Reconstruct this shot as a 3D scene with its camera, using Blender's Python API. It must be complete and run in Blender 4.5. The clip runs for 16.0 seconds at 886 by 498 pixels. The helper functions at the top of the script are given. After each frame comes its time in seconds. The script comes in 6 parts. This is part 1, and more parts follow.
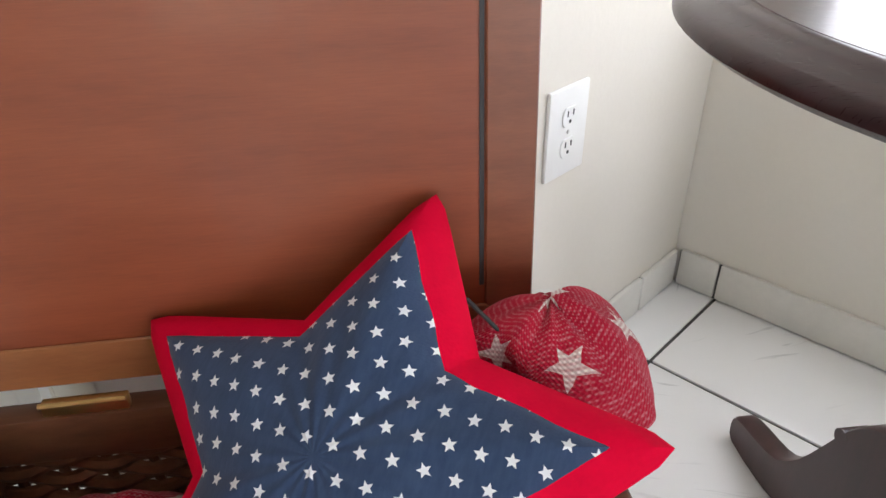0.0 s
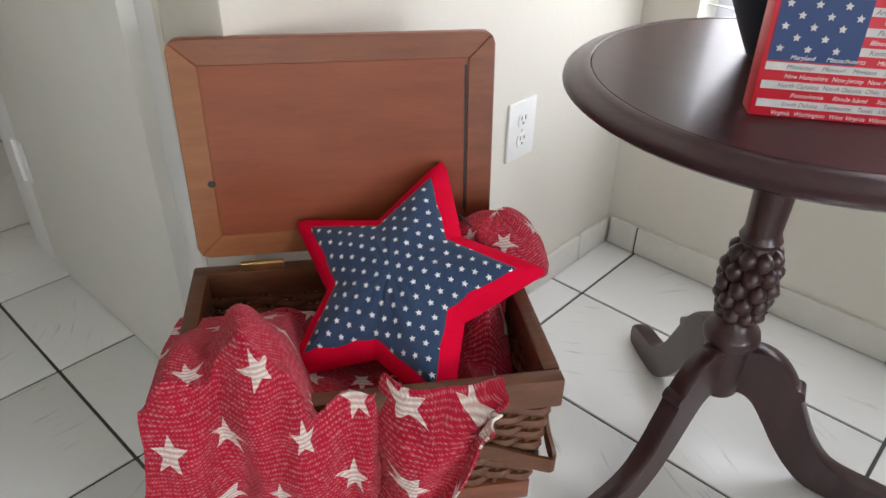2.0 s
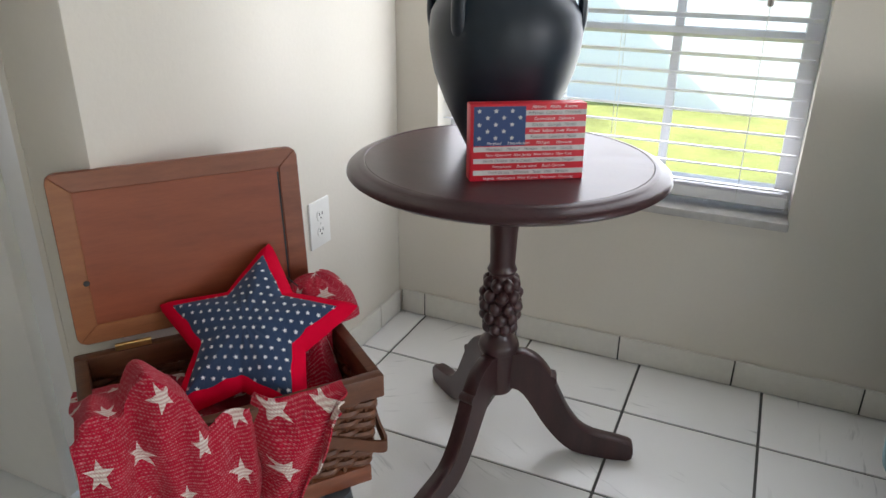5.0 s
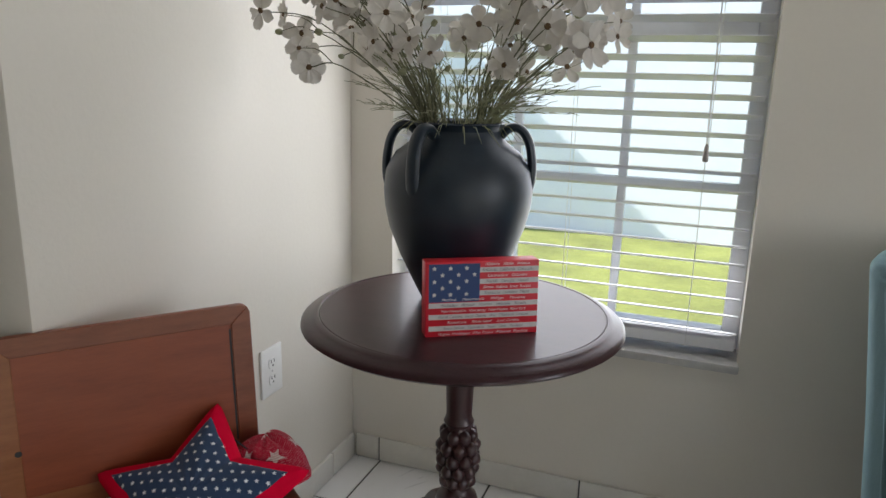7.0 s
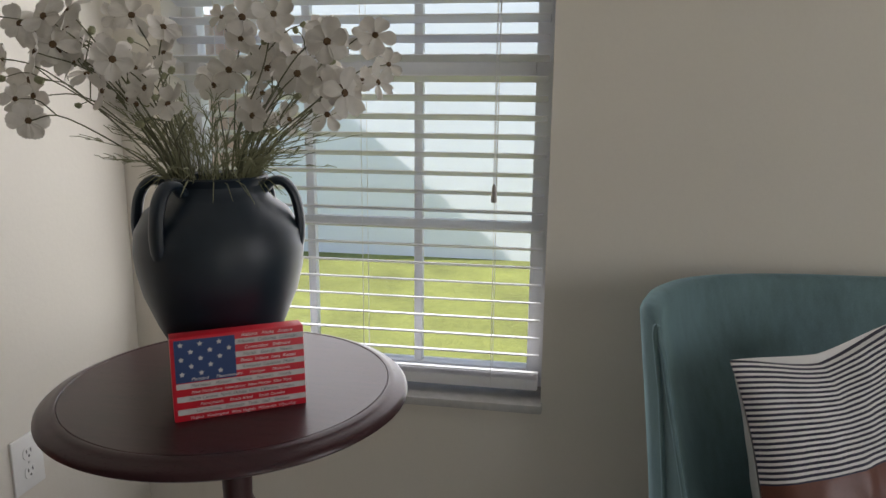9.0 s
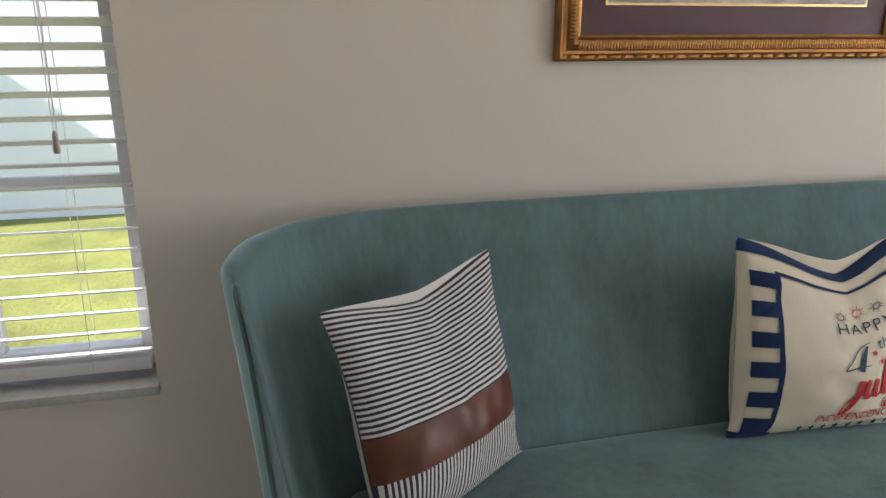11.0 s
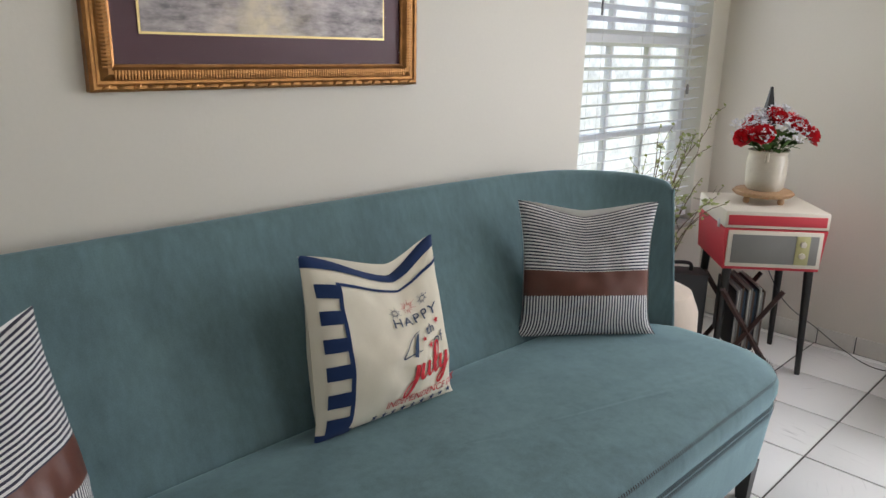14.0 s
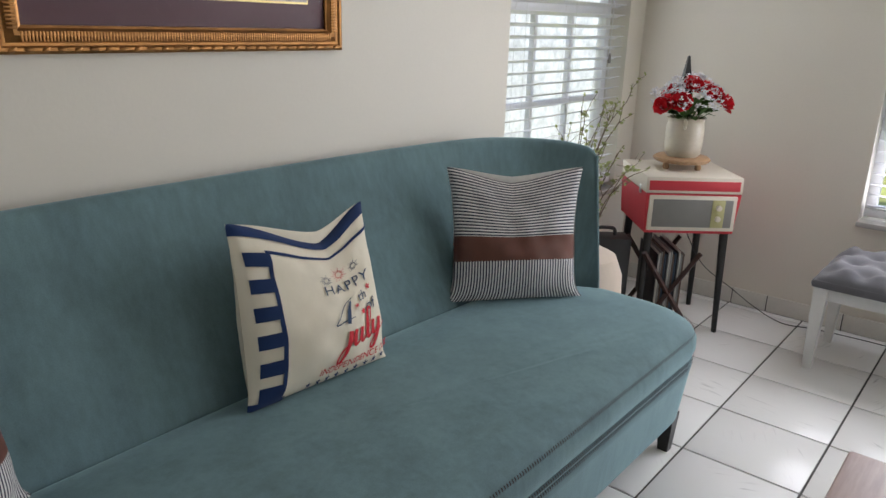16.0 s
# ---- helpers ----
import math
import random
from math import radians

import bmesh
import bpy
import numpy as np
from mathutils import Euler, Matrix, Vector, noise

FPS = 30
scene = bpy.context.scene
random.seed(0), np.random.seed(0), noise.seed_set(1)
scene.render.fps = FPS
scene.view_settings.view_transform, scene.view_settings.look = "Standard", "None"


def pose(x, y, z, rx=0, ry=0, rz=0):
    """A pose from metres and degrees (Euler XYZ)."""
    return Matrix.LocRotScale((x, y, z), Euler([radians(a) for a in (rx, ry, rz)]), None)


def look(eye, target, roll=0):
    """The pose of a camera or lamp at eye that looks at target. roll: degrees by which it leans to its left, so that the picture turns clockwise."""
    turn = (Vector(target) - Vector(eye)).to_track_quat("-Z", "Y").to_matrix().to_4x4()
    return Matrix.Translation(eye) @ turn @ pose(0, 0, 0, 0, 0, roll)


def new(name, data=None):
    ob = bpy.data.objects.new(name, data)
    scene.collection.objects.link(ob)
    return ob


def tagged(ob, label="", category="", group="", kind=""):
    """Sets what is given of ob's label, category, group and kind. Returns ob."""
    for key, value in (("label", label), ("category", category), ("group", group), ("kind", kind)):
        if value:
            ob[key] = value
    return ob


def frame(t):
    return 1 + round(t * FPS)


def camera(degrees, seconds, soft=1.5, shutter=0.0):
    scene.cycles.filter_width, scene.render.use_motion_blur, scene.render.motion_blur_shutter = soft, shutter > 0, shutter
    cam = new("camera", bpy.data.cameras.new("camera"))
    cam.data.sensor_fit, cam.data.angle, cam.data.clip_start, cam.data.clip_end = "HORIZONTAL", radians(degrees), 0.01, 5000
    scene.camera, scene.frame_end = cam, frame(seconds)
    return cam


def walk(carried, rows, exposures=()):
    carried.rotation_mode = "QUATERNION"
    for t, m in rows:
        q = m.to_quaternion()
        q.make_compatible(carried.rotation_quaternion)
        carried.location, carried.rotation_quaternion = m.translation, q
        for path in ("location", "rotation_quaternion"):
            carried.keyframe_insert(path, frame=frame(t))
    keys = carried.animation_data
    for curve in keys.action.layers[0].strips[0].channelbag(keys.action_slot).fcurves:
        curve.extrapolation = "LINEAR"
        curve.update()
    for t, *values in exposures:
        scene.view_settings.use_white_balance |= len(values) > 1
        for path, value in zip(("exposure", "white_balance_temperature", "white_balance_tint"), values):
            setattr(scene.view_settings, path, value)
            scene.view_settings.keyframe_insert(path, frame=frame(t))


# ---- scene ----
cam = camera(63.7, 16.0)
PATH = [
    (0, (0.508, -1.199, 0.837), (-0.663, 0.025, -0.227), -0.5),
    (0.5, (0.532, -1.275, 0.908), (-0.7, -0.036, -0.065), -1.1),
    (1, (0.597, -1.388, 0.983), (-0.631, -0.148, 0.006), -0.9),
    (1.5, (0.678, -1.464, 1.045), (-0.505, -0.226, 0.012), 0.7),
    (2, (0.814, -1.554, 1.047), (-0.314, -0.31, -0.039), 1.4),
    (2.5, (0.907, -1.63, 1.065), (-0.142, -0.344, -0.051), 1.4),
    (3, (0.94, -1.729, 1.072), (0.015, -0.346, -0.037), 0.9),
    (3.5, (0.971, -1.825, 1.09), (0.127, -0.341, 0.048), -0.0),
    (4, (0.99, -1.863, 1.094), (0.181, -0.317, 0.116), -0.2),
    (4.5, (1.017, -1.877, 1.113), (0.228, -0.265, 0.23), 0.0),
    (4.7, (1.015, -1.881, 1.121), (0.24, -0.242, 0.277), 0.3),
    (6.8, (0.985, -1.875, 1.187), (0.309, -0.06, 0.687), 1.4),
    (7, (0.997, -1.862, 1.197), (0.318, -0.042, 0.724), 1.4),
    (7.5, (0.995, -1.854, 1.212), (0.34, -0.007, 0.812), 1.0),
    (8, (1.005, -1.837, 1.234), (0.411, 0.038, 0.874), 0.6),
    (8.5, (1.048, -1.782, 1.237), (0.58, 0.129, 0.877), 0.6),
    (9, (1.145, -1.707, 1.245), (0.82, 0.224, 0.839), 0.5),
    (9.5, (1.231, -1.628, 1.244), (1.079, 0.311, 0.779), 0.5),
    (10, (1.343, -1.579, 1.228), (1.361, 0.356, 0.723), 0.6),
    (10.2, (1.37, -1.563, 1.221), (1.451, 0.366, 0.7), 0.4),
    (12.3, (1.424, -1.502, 1.241), (2.424, 0.119, 0.631), 0.3),
    (12.5, (1.424, -1.508, 1.249), (2.489, 0.073, 0.643), 0.4),
    (13, (1.436, -1.508, 1.258), (2.637, -0.019, 0.676), 0.8),
    (13.5, (1.456, -1.537, 1.268), (2.744, -0.112, 0.712), 1.0),
    (14, (1.484, -1.566, 1.269), (2.834, -0.193, 0.729), 1.1),
    (14.5, (1.505, -1.579, 1.266), (2.902, -0.255, 0.722), 1.4),
    (15, (1.51, -1.585, 1.264), (2.934, -0.296, 0.704), 1.6),
    (15.5, (1.501, -1.58, 1.261), (2.946, -0.325, 0.679), 1.7),
    (16, (1.473, -1.576, 1.252), (2.942, -0.361, 0.647), 1.6),
]
walk(cam, [(t, look(eye, target, roll)) for t, eye, target, roll in PATH],
     [(0, 2.5, 6450, 16), (0.5, 2.2, 6450, 15), (1.0, 2.2, 6450, 15), (2.5, 2.4, 6450, 14), (4.5, 2.0, 6450, 14), (7.0, 1.33, 6500, 14), (9.0, 0.95, 6800, 16), (10.2, 1.1, 7050, 18), (12.3, 1.65, 6700, 16), (16.0, 1.45, 6550, 16)])

# ---- light ----
world = bpy.data.worlds.new("sky")
scene.world = world
world.use_nodes = True
wn = world.node_tree
sky = wn.nodes.new("ShaderNodeTexSky")
sky.sky_type, sky.sun_disc = "NISHITA", False
SUN_ELEV, SUN_ROT = radians(35.0), radians(261.0)
sky.sun_elevation, sky.sun_rotation = SUN_ELEV, SUN_ROT
wn.links.new(sky.outputs[0], wn.nodes["Background"].inputs[0])
wn.nodes["Background"].inputs[1].default_value = 0.15
sun = new("sun", bpy.data.lights.new("sun", "SUN"))
sun.data.energy, sun.data.angle, sun.data.color = 5.0, radians(0.5), (1.0, 0.95, 0.87)
sd = Vector((math.sin(SUN_ROT) * math.cos(SUN_ELEV), math.cos(SUN_ROT) * math.cos(SUN_ELEV), math.sin(SUN_ELEV)))
sun.matrix_world = look(sd * 30, (0, 0, 0))


def fill_lamp(eye, target, w, h, watts, col=(0.92, 0.95, 1.0)):
    ob = new("fill_light", bpy.data.lights.new("fill_light", "AREA"))
    ob.data.shape, ob.data.size, ob.data.size_y, ob.data.energy, ob.data.color = "RECTANGLE", w, h, watts, col
    ob.matrix_world = look(eye, target)
    return ob


# area lamps added just inside the three windows to strengthen their daylight
fill_lamp((0.63, -0.03, 1.28), (0.63, -3, 0.9), 0.92, 1.5, 4.5)
fill_lamp((4.18, -0.03, 1.28), (4.18, -3, 0.9), 0.92, 1.5, 1.2)
fill_lamp((4.79, -1.75, 1.28), (0, -1.75, 0.2), 1.3, 1.5, 14)
# added warm fill lamp at the invented, unseen opening in the south wall
fill_lamp((4.0, -4.9, 1.4), (2.4, -0.5, 0.0), 1.1, 1.9, 4.0, (1.0, 0.94, 0.86))


# ---- materials ----
class Nodes:
    """Short writing of shader nodes."""

    def __init__(self, name):
        self.mat = bpy.data.materials.new(name)
        self.mat.use_nodes = True
        self.t = self.mat.node_tree
        self.b = self.t.nodes["Principled BSDF"]

    def put(self, sock, v):
        if isinstance(v, bpy.types.NodeSocket):
            self.t.links.new(v, sock)
        else:
            sock.default_value = v

    def node(self, kind, out=0, ins=(), **props):
        n = self.t.nodes.new(kind)
        for k, v in props.items():
            setattr(n, k, v)
        for k, v in (ins.items() if isinstance(ins, dict) else enumerate(ins)):
            if v is not None:
                self.put(n.inputs[k], v)
        return n.outputs[out]

    def math(self, op, a, b=0.0, c=0.0):
        return self.node("ShaderNodeMath", 0, (a, b, c), operation=op)

    def vmath(self, op, a, b=(0, 0, 0)):
        return self.node("ShaderNodeVectorMath", 0, (a, b), operation=op)

    def coord(self, which="Object"):
        return self.t.nodes.new("ShaderNodeTexCoord").outputs[which]

    def rand(self):
        return self.t.nodes.new("ShaderNodeObjectInfo").outputs["Random"]

    def scaled(self, s, which="Object"):
        return self.vmath("MULTIPLY", self.coord(which), s if not isinstance(s, (int, float)) else (s, s, s))

    def noise(self, vec, scale=5.0, detail=3.0, rough=0.5):
        return self.node("ShaderNodeTexNoise", 0, {"Vector": vec, "Scale": scale, "Detail": detail, "Roughness": rough})

    def ramp(self, fac, a, b):
        return self.node("ShaderNodeMapRange", 0, (fac, a, b, 0.0, 1.0))

    def mix(self, fac, a, b):
        n = self.t.nodes.new("ShaderNodeMix")
        n.data_type = "RGBA"
        self.put(n.inputs[0], fac)
        for s, v in ((n.inputs[6], a), (n.inputs[7], b)):
            self.put(s, (*v, 1.0) if isinstance(v, tuple) else v)
        return n.outputs[2]

    def xyz(self, vec):
        n = self.t.nodes.new("ShaderNodeSeparateXYZ")
        self.put(n.inputs[0], vec)
        return n.outputs

    def join(self, x, y, z=0.0):
        return self.node("ShaderNodeCombineXYZ", 0, (x, y, z))

    def bump(self, height, strength=0.2, dist=0.002):
        self.put(self.b.inputs["Normal"], self.node("ShaderNodeBump", 0, {"Strength": strength, "Distance": dist, "Height": height}))

    def set(self, color=None, rough=None, metal=None, spec=None, sheen=None):
        for k, v in (("Base Color", color), ("Roughness", rough), ("Metallic", metal), ("Specular IOR Level", spec), ("Sheen Weight", sheen)):
            if v is not None:
                self.put(self.b.inputs[k], (*v, 1.0) if isinstance(v, tuple) else v)
        return self.mat

    def stars(self, vec, cell, size, inner=0.42, turn=0.0, wild=0.0, stagger=0.5, power=0.0):
        """1 inside five-pointed stars on a staggered lattice of vec's x and y."""
        x, y, _ = self.xyz(vec)
        v = self.math("DIVIDE", y, cell)
        row = self.math("FLOOR", v)
        half = self.math("MULTIPLY", self.math("MODULO", self.math("ABSOLUTE", row), 2.0), stagger)
        uu = self.math("ADD", self.math("DIVIDE", x, cell), half)
        col = self.math("FLOOR", uu)
        rnd = self.node("ShaderNodeTexWhiteNoise", 1, {"Vector": self.join(col, row, 3.0)}, noise_dimensions="3D")
        rx, ry, rz = self.xyz(rnd)
        px = self.math("SUBTRACT", self.math("SUBTRACT", uu, col), self.math("ADD", 0.5, self.math("MULTIPLY", self.math("SUBTRACT", rx, 0.5), power)))
        py = self.math("SUBTRACT", self.math("SUBTRACT", v, row), self.math("ADD", 0.5, self.math("MULTIPLY", self.math("SUBTRACT", ry, 0.5), power)))
        r = self.math("SQRT", self.math("ADD", self.math("MULTIPLY", px, px), self.math("MULTIPLY", py, py)))
        a = self.math("ADD", self.math("ARCTAN2", px, py), self.math("ADD", turn + 20 * math.pi, self.math("MULTIPLY", rz, wild)))
        s = 2 * math.pi / 5
        m = self.math("ABSOLUTE", self.math("SUBTRACT", self.math("MODULO", self.math("ADD", a, s / 2), s), s / 2))
        n_x, n_y = math.sin(math.pi / 5) * inner, 1 - inner * math.cos(math.pi / 5)
        d = self.math("ADD", self.math("MULTIPLY", self.math("MULTIPLY", r, self.math("COSINE", m)), n_x),
                      self.math("MULTIPLY", self.math("MULTIPLY", r, self.math("SINE", m)), n_y))
        return self.math("LESS_THAN", d, n_x * size)


def plain(name, col, rough=0.5, metal=0.0, var=0.12, scale=8.0, bump=0.15, grain=60.0, dist=0.001, spec=0.5, sheen=0.0):
    n = Nodes(name)
    big = n.noise(n.coord(), scale, 4.0)
    fine = n.noise(n.coord(), grain, 4.0, 0.6)
    k = n.math("ADD", n.math("MULTIPLY", big, 0.65), n.math("MULTIPLY", fine, 0.35))
    c = n.mix(n.ramp(k, 0.3, 0.7), tuple(x * (1 - var) for x in col), tuple(min(1, x * (1 + var)) for x in col))
    n.set(c, n.math("ADD", rough - 0.06, n.math("MULTIPLY", big, 0.12)), metal, spec, sheen)
    n.bump(fine, bump, dist)
    return n.mat


def wood(name, dark, light, along=(1, 12, 12), rough=0.4, scale=6.0, bump=0.1, coat=0.0):
    n = Nodes(name)
    v = n.vmath("MULTIPLY", n.coord(), along)
    g = n.noise(v, scale, 6.0, 0.65)
    fine = n.noise(n.vmath("MULTIPLY", v, (2, 5, 5)), scale * 6, 3.0)
    k = n.math("ADD", n.math("MULTIPLY", g, 0.75), n.math("MULTIPLY", fine, 0.25))
    n.set(n.mix(n.ramp(k, 0.32, 0.68), dark, light), n.math("ADD", rough - 0.08, n.math("MULTIPLY", fine, 0.16)))
    n.put(n.b.inputs["Coat Weight"], coat)
    n.bump(k, bump, 0.001)
    return n.mat


def fabric(name, col, rough=0.9, pitch=1400.0, var=0.14, sheen=0.3, bump=0.25):
    """Plain weave with soft patches of pressed pile."""
    n = Nodes(name)
    big = n.noise(n.vmath("MULTIPLY", n.coord(), (3, 3, 1.2)), 3.0, 4.0, 0.6)
    streak = n.noise(n.vmath("MULTIPLY", n.coord(), (14, 14, 1.5)), 4.0, 3.0)
    w = n.noise(n.coord(), pitch / 4, 2.0)
    k = n.math("ADD", n.math("MULTIPLY", big, 0.5), n.math("ADD", n.math("MULTIPLY", streak, 0.3), n.math("MULTIPLY", w, 0.2)))
    c = n.mix(n.ramp(k, 0.3, 0.7), tuple(x * (1 - var) for x in col), tuple(min(1, x * (1 + var)) for x in col))
    n.set(c, rough, 0.0, 0.25, sheen)
    n.bump(n.math("ADD", w, n.math("MULTIPLY", streak, 0.6)), bump, 0.0012)
    return n.mat


def weave_stars(name, wrong_side=False):
    """Red and white woven throw with cream stars, by its own cloth coordinates (metres)."""
    n = Nodes(name)
    uv = n.coord("UV")
    wob = n.noise(uv, 35.0, 2.0)
    v2 = n.vmath("ADD", uv, n.join(n.math("MULTIPLY", n.math("SUBTRACT", wob, 0.5), 0.005), n.math("MULTIPLY", n.math("SUBTRACT", n.noise(uv, 50.0, 1.0), 0.5), 0.004)))
    star = n.stars(v2, 0.080, 0.265, 0.40, 0.3, 1.2, 0.5, 0.25)
    x, y, _ = n.xyz(uv)
    rowv = n.math("SINE", n.math("MULTIPLY", y, 2 * math.pi / 0.0048))
    colv = n.math("SINE", n.math("MULTIPLY", x, 2 * math.pi / 0.0042))
    th = n.math("MULTIPLY", rowv, colv)
    speck = n.ramp(n.math("ADD", n.math("ADD", n.math("MULTIPLY", th, 0.14), n.math("MULTIPLY", rowv, 0.13)), n.noise(uv, 150.0, 3.0, 0.7)), 0.5, 0.85)
    red = n.mix(n.noise(uv, 18.0, 3.0), (0.36, 0.006, 0.026), (0.56, 0.012, 0.044))
    base = n.mix(n.math("MULTIPLY", speck, 0.42), red, (0.75, 0.5, 0.5))
    cream = n.mix(n.ramp(n.math("ADD", n.math("MULTIPLY", rowv, 0.3), n.noise(uv, 200.0, 2.0)), 0.25, 0.8), (0.62, 0.42, 0.38), (0.8, 0.74, 0.68))
    n.set(n.mix(star, cream, base) if wrong_side else n.mix(star, base, cream), 0.95, 0.0, 0.15, 0.1)
    n.bump(n.math("ADD", th, n.math("MULTIPLY", star, 0.8)), 0.5, 0.0016)
    return n.mat


def star_cotton(name):
    n = Nodes(name)
    uv = n.coord("UV")
    star = n.stars(uv, 0.0168, 0.25, 0.45, 0.0, 0.6, 0.5, 0.1)
    w = n.noise(uv, 700.0, 2.0)
    base = n.mix(n.noise(n.vmath("MULTIPLY", uv, (40, 12, 1)), 8.0, 3.0), (0.022, 0.045, 0.10), (0.045, 0.075, 0.145))
    n.set(n.mix(star, base, (0.78, 0.79, 0.8)), 0.9, 0.0, 0.2, 0.2)
    n.bump(w, 0.2, 0.001)
    return n.mat


def ticking(name, vertical=False, period=0.0106):
    """Navy and white ticking stripes across cloth coordinates."""
    n = Nodes(name)
    x, y, _ = n.xyz(n.coord("UV"))
    wob = n.math("MULTIPLY", n.noise(n.coord("UV"), 14.0, 2.0), 0.0006)
    k = n.math("FRACT", n.math("DIVIDE", n.math("ADD", x if vertical else y, wob), period))
    st = n.math("LESS_THAN", k, 0.5)
    n.set(n.mix(st, (0.74, 0.73, 0.71), (0.05, 0.05, 0.075)), 0.92, 0.0, 0.2, 0.2)
    n.bump(n.noise(n.coord("UV"), 600.0, 2.0), 0.25, 0.001)
    return n.mat


def tile_stone(name):
    """White glazed floor tile with clusters of faint brushed grey strokes, turned and shifted from tile to tile."""
    n = Nodes(name)
    r = n.rand()
    turn = n.node("ShaderNodeVectorRotate", 0, {"Vector": n.coord(), "Angle": n.math("MULTIPLY", r, 61.0)}, rotation_type="Z_AXIS")
    sh = n.vmath("ADD", turn, n.join(n.math("MULTIPLY", r, 37.0), n.math("MULTIPLY", r, 91.0), 0.0))
    bend = n.vmath("ADD", sh, n.join(0.0, n.math("MULTIPLY", n.noise(sh, 5.0, 2.0), 0.05)))
    strokes = n.ramp(n.noise(n.vmath("MULTIPLY", bend, (7, 75, 1)), 1.0, 3.0, 0.55), 0.60, 0.74)
    patch = n.ramp(n.noise(sh, 6.0, 1.0), 0.48, 0.62)
    cloud = n.noise(sh, 3.0, 4.0)
    col = n.mix(cloud, (0.76, 0.76, 0.735), (0.86, 0.86, 0.84))
    n.set(n.mix(n.math("MULTIPLY", n.math("MULTIPLY", strokes, patch), 0.85), col, (0.42, 0.42, 0.41)), n.math("ADD", 0.16, n.math("MULTIPLY", cloud, 0.14)), 0.0, 0.5)
    comb = n.node("ShaderNodeTexWave", 0, {"Vector": bend, "Scale": 38.0, "Distortion": 2.0, "Detail": 1.0, "Detail Scale": 0.5}, wave_type="RINGS")
    n.bump(n.math("MULTIPLY", comb, n.ramp(n.noise(sh, 4.0, 1.0), 0.45, 0.65)), 0.05, 0.001)
    return n.mat


def glass(name):
    n = Nodes(name)
    n.set((1.0, 1.0, 1.0), 0.0)
    n.put(n.b.inputs["Transmission Weight"], 1.0)
    n.put(n.b.inputs["IOR"], 1.02)
    return n.mat


WALL = plain("cream_wall_paint", (0.73, 0.69, 0.61), 0.6, var=0.03, scale=2.0, bump=0.25, grain=90, dist=0.0015)
CEIL = plain("white_ceiling_paint", (0.8, 0.8, 0.78), 0.8, var=0.03, bump=0.5, grain=120)
DOORP = plain("white_door_paint", (0.74, 0.73, 0.68), 0.4, var=0.03, bump=0.06, grain=40)
TRIM = plain("white_gloss_trim", (0.8, 0.8, 0.79), 0.35, var=0.03, bump=0.05)
TILE = tile_stone("white_veined_tile")
SKIRT = plain("beige_skirting_tile", (0.70, 0.68, 0.62), 0.3, var=0.07, scale=9, bump=0.1)
GROUT = plain("dark_grey_grout", (0.075, 0.075, 0.07), 0.9, var=0.25, grain=150, bump=0.4)
SILL = plain("pale_marble_sill", (0.50, 0.49, 0.47), 0.25, var=0.16, scale=20, bump=0.05)
BLIND = plain("white_blind_slat", (0.80, 0.80, 0.82), 0.4, var=0.02, bump=0.05)
FRAMEW = plain("white_window_aluminium", (0.78, 0.78, 0.78), 0.4, var=0.04, bump=0.05)
CORD = plain("white_cord", (0.75, 0.75, 0.73), 0.8)
GLASS = glass("window_glass")
OUTLET = plain("white_plastic", (0.80, 0.80, 0.77), 0.3, var=0.02, bump=0.02)
DARK = plain("dark_slot", (0.03, 0.03, 0.03), 0.6)
STEEL = plain("steel", (0.6, 0.6, 0.58), 0.35, metal=1.0, var=0.08)
BRASS = plain("brass", (0.65, 0.45, 0.18), 0.35, metal=1.0, var=0.15)
MAHOG = wood("dark_mahogany", (0.028, 0.011, 0.012), (0.062, 0.024, 0.024), (6, 6, 1), 0.34, 5.0, 0.08, 0.15)
MAHOGTOP = wood("dark_mahogany_top", (0.026, 0.008, 0.010), (0.050, 0.015, 0.018), (1.5, 14, 1), 0.30, 5.0, 0.05, 0.1)
MAHOGTOP.node_tree.nodes["Principled BSDF"].inputs["Specular IOR Level"].default_value = 0.32
LIDP = wood("red_brown_plywood", (0.200, 0.043, 0.014), (0.295, 0.072, 0.025), (2, 14, 14), 0.42, 2.5, 0.05, 0.1)
LIDF = wood("honey_brown_wood", (0.22, 0.075, 0.026), (0.33, 0.125, 0.045), (2, 12, 12), 0.38, 5.0, 0.06, 0.15)
LIDR = wood("reddish_rail_wood", (0.17, 0.05, 0.022), (0.26, 0.085, 0.038), (2, 12, 12), 0.38, 5.0, 0.06, 0.15)
RIMW = wood("brown_rim_wood", (0.085, 0.03, 0.014), (0.17, 0.066, 0.03), (3, 14, 14), 0.4, 6.0, 0.1)
WICKER = wood("brown_wicker", (0.075, 0.026, 0.012), (0.20, 0.078, 0.034), (4, 8, 8), 0.42, 14.0, 0.2)
GREYP = plain("slate_grey_paint", (0.075, 0.088, 0.095), 0.5, var=0.14, bump=0.15, grain=30)
RED = fabric("red_cotton", (0.72, 0.002, 0.034), 0.9, var=0.10, sheen=0.0)
RED.node_tree.nodes["Principled BSDF"].inputs["Specular IOR Level"].default_value = 0.1
STARCLOTH = star_cotton("navy_star_cotton")
THROW = weave_stars("red_star_throw")
THROWB = weave_stars("cream_wrong_side", True)
CREAMY = plain("cream_yarn", (0.68, 0.62, 0.55), 0.95, var=0.12, grain=300, bump=0.3)
TEAL = fabric("teal_upholstery", (0.124, 0.198, 0.213), 0.80, var=0.28, sheen=1.0)
TEAL.node_tree.nodes["Principled BSDF"].inputs["Sheen Roughness"].default_value = 0.38
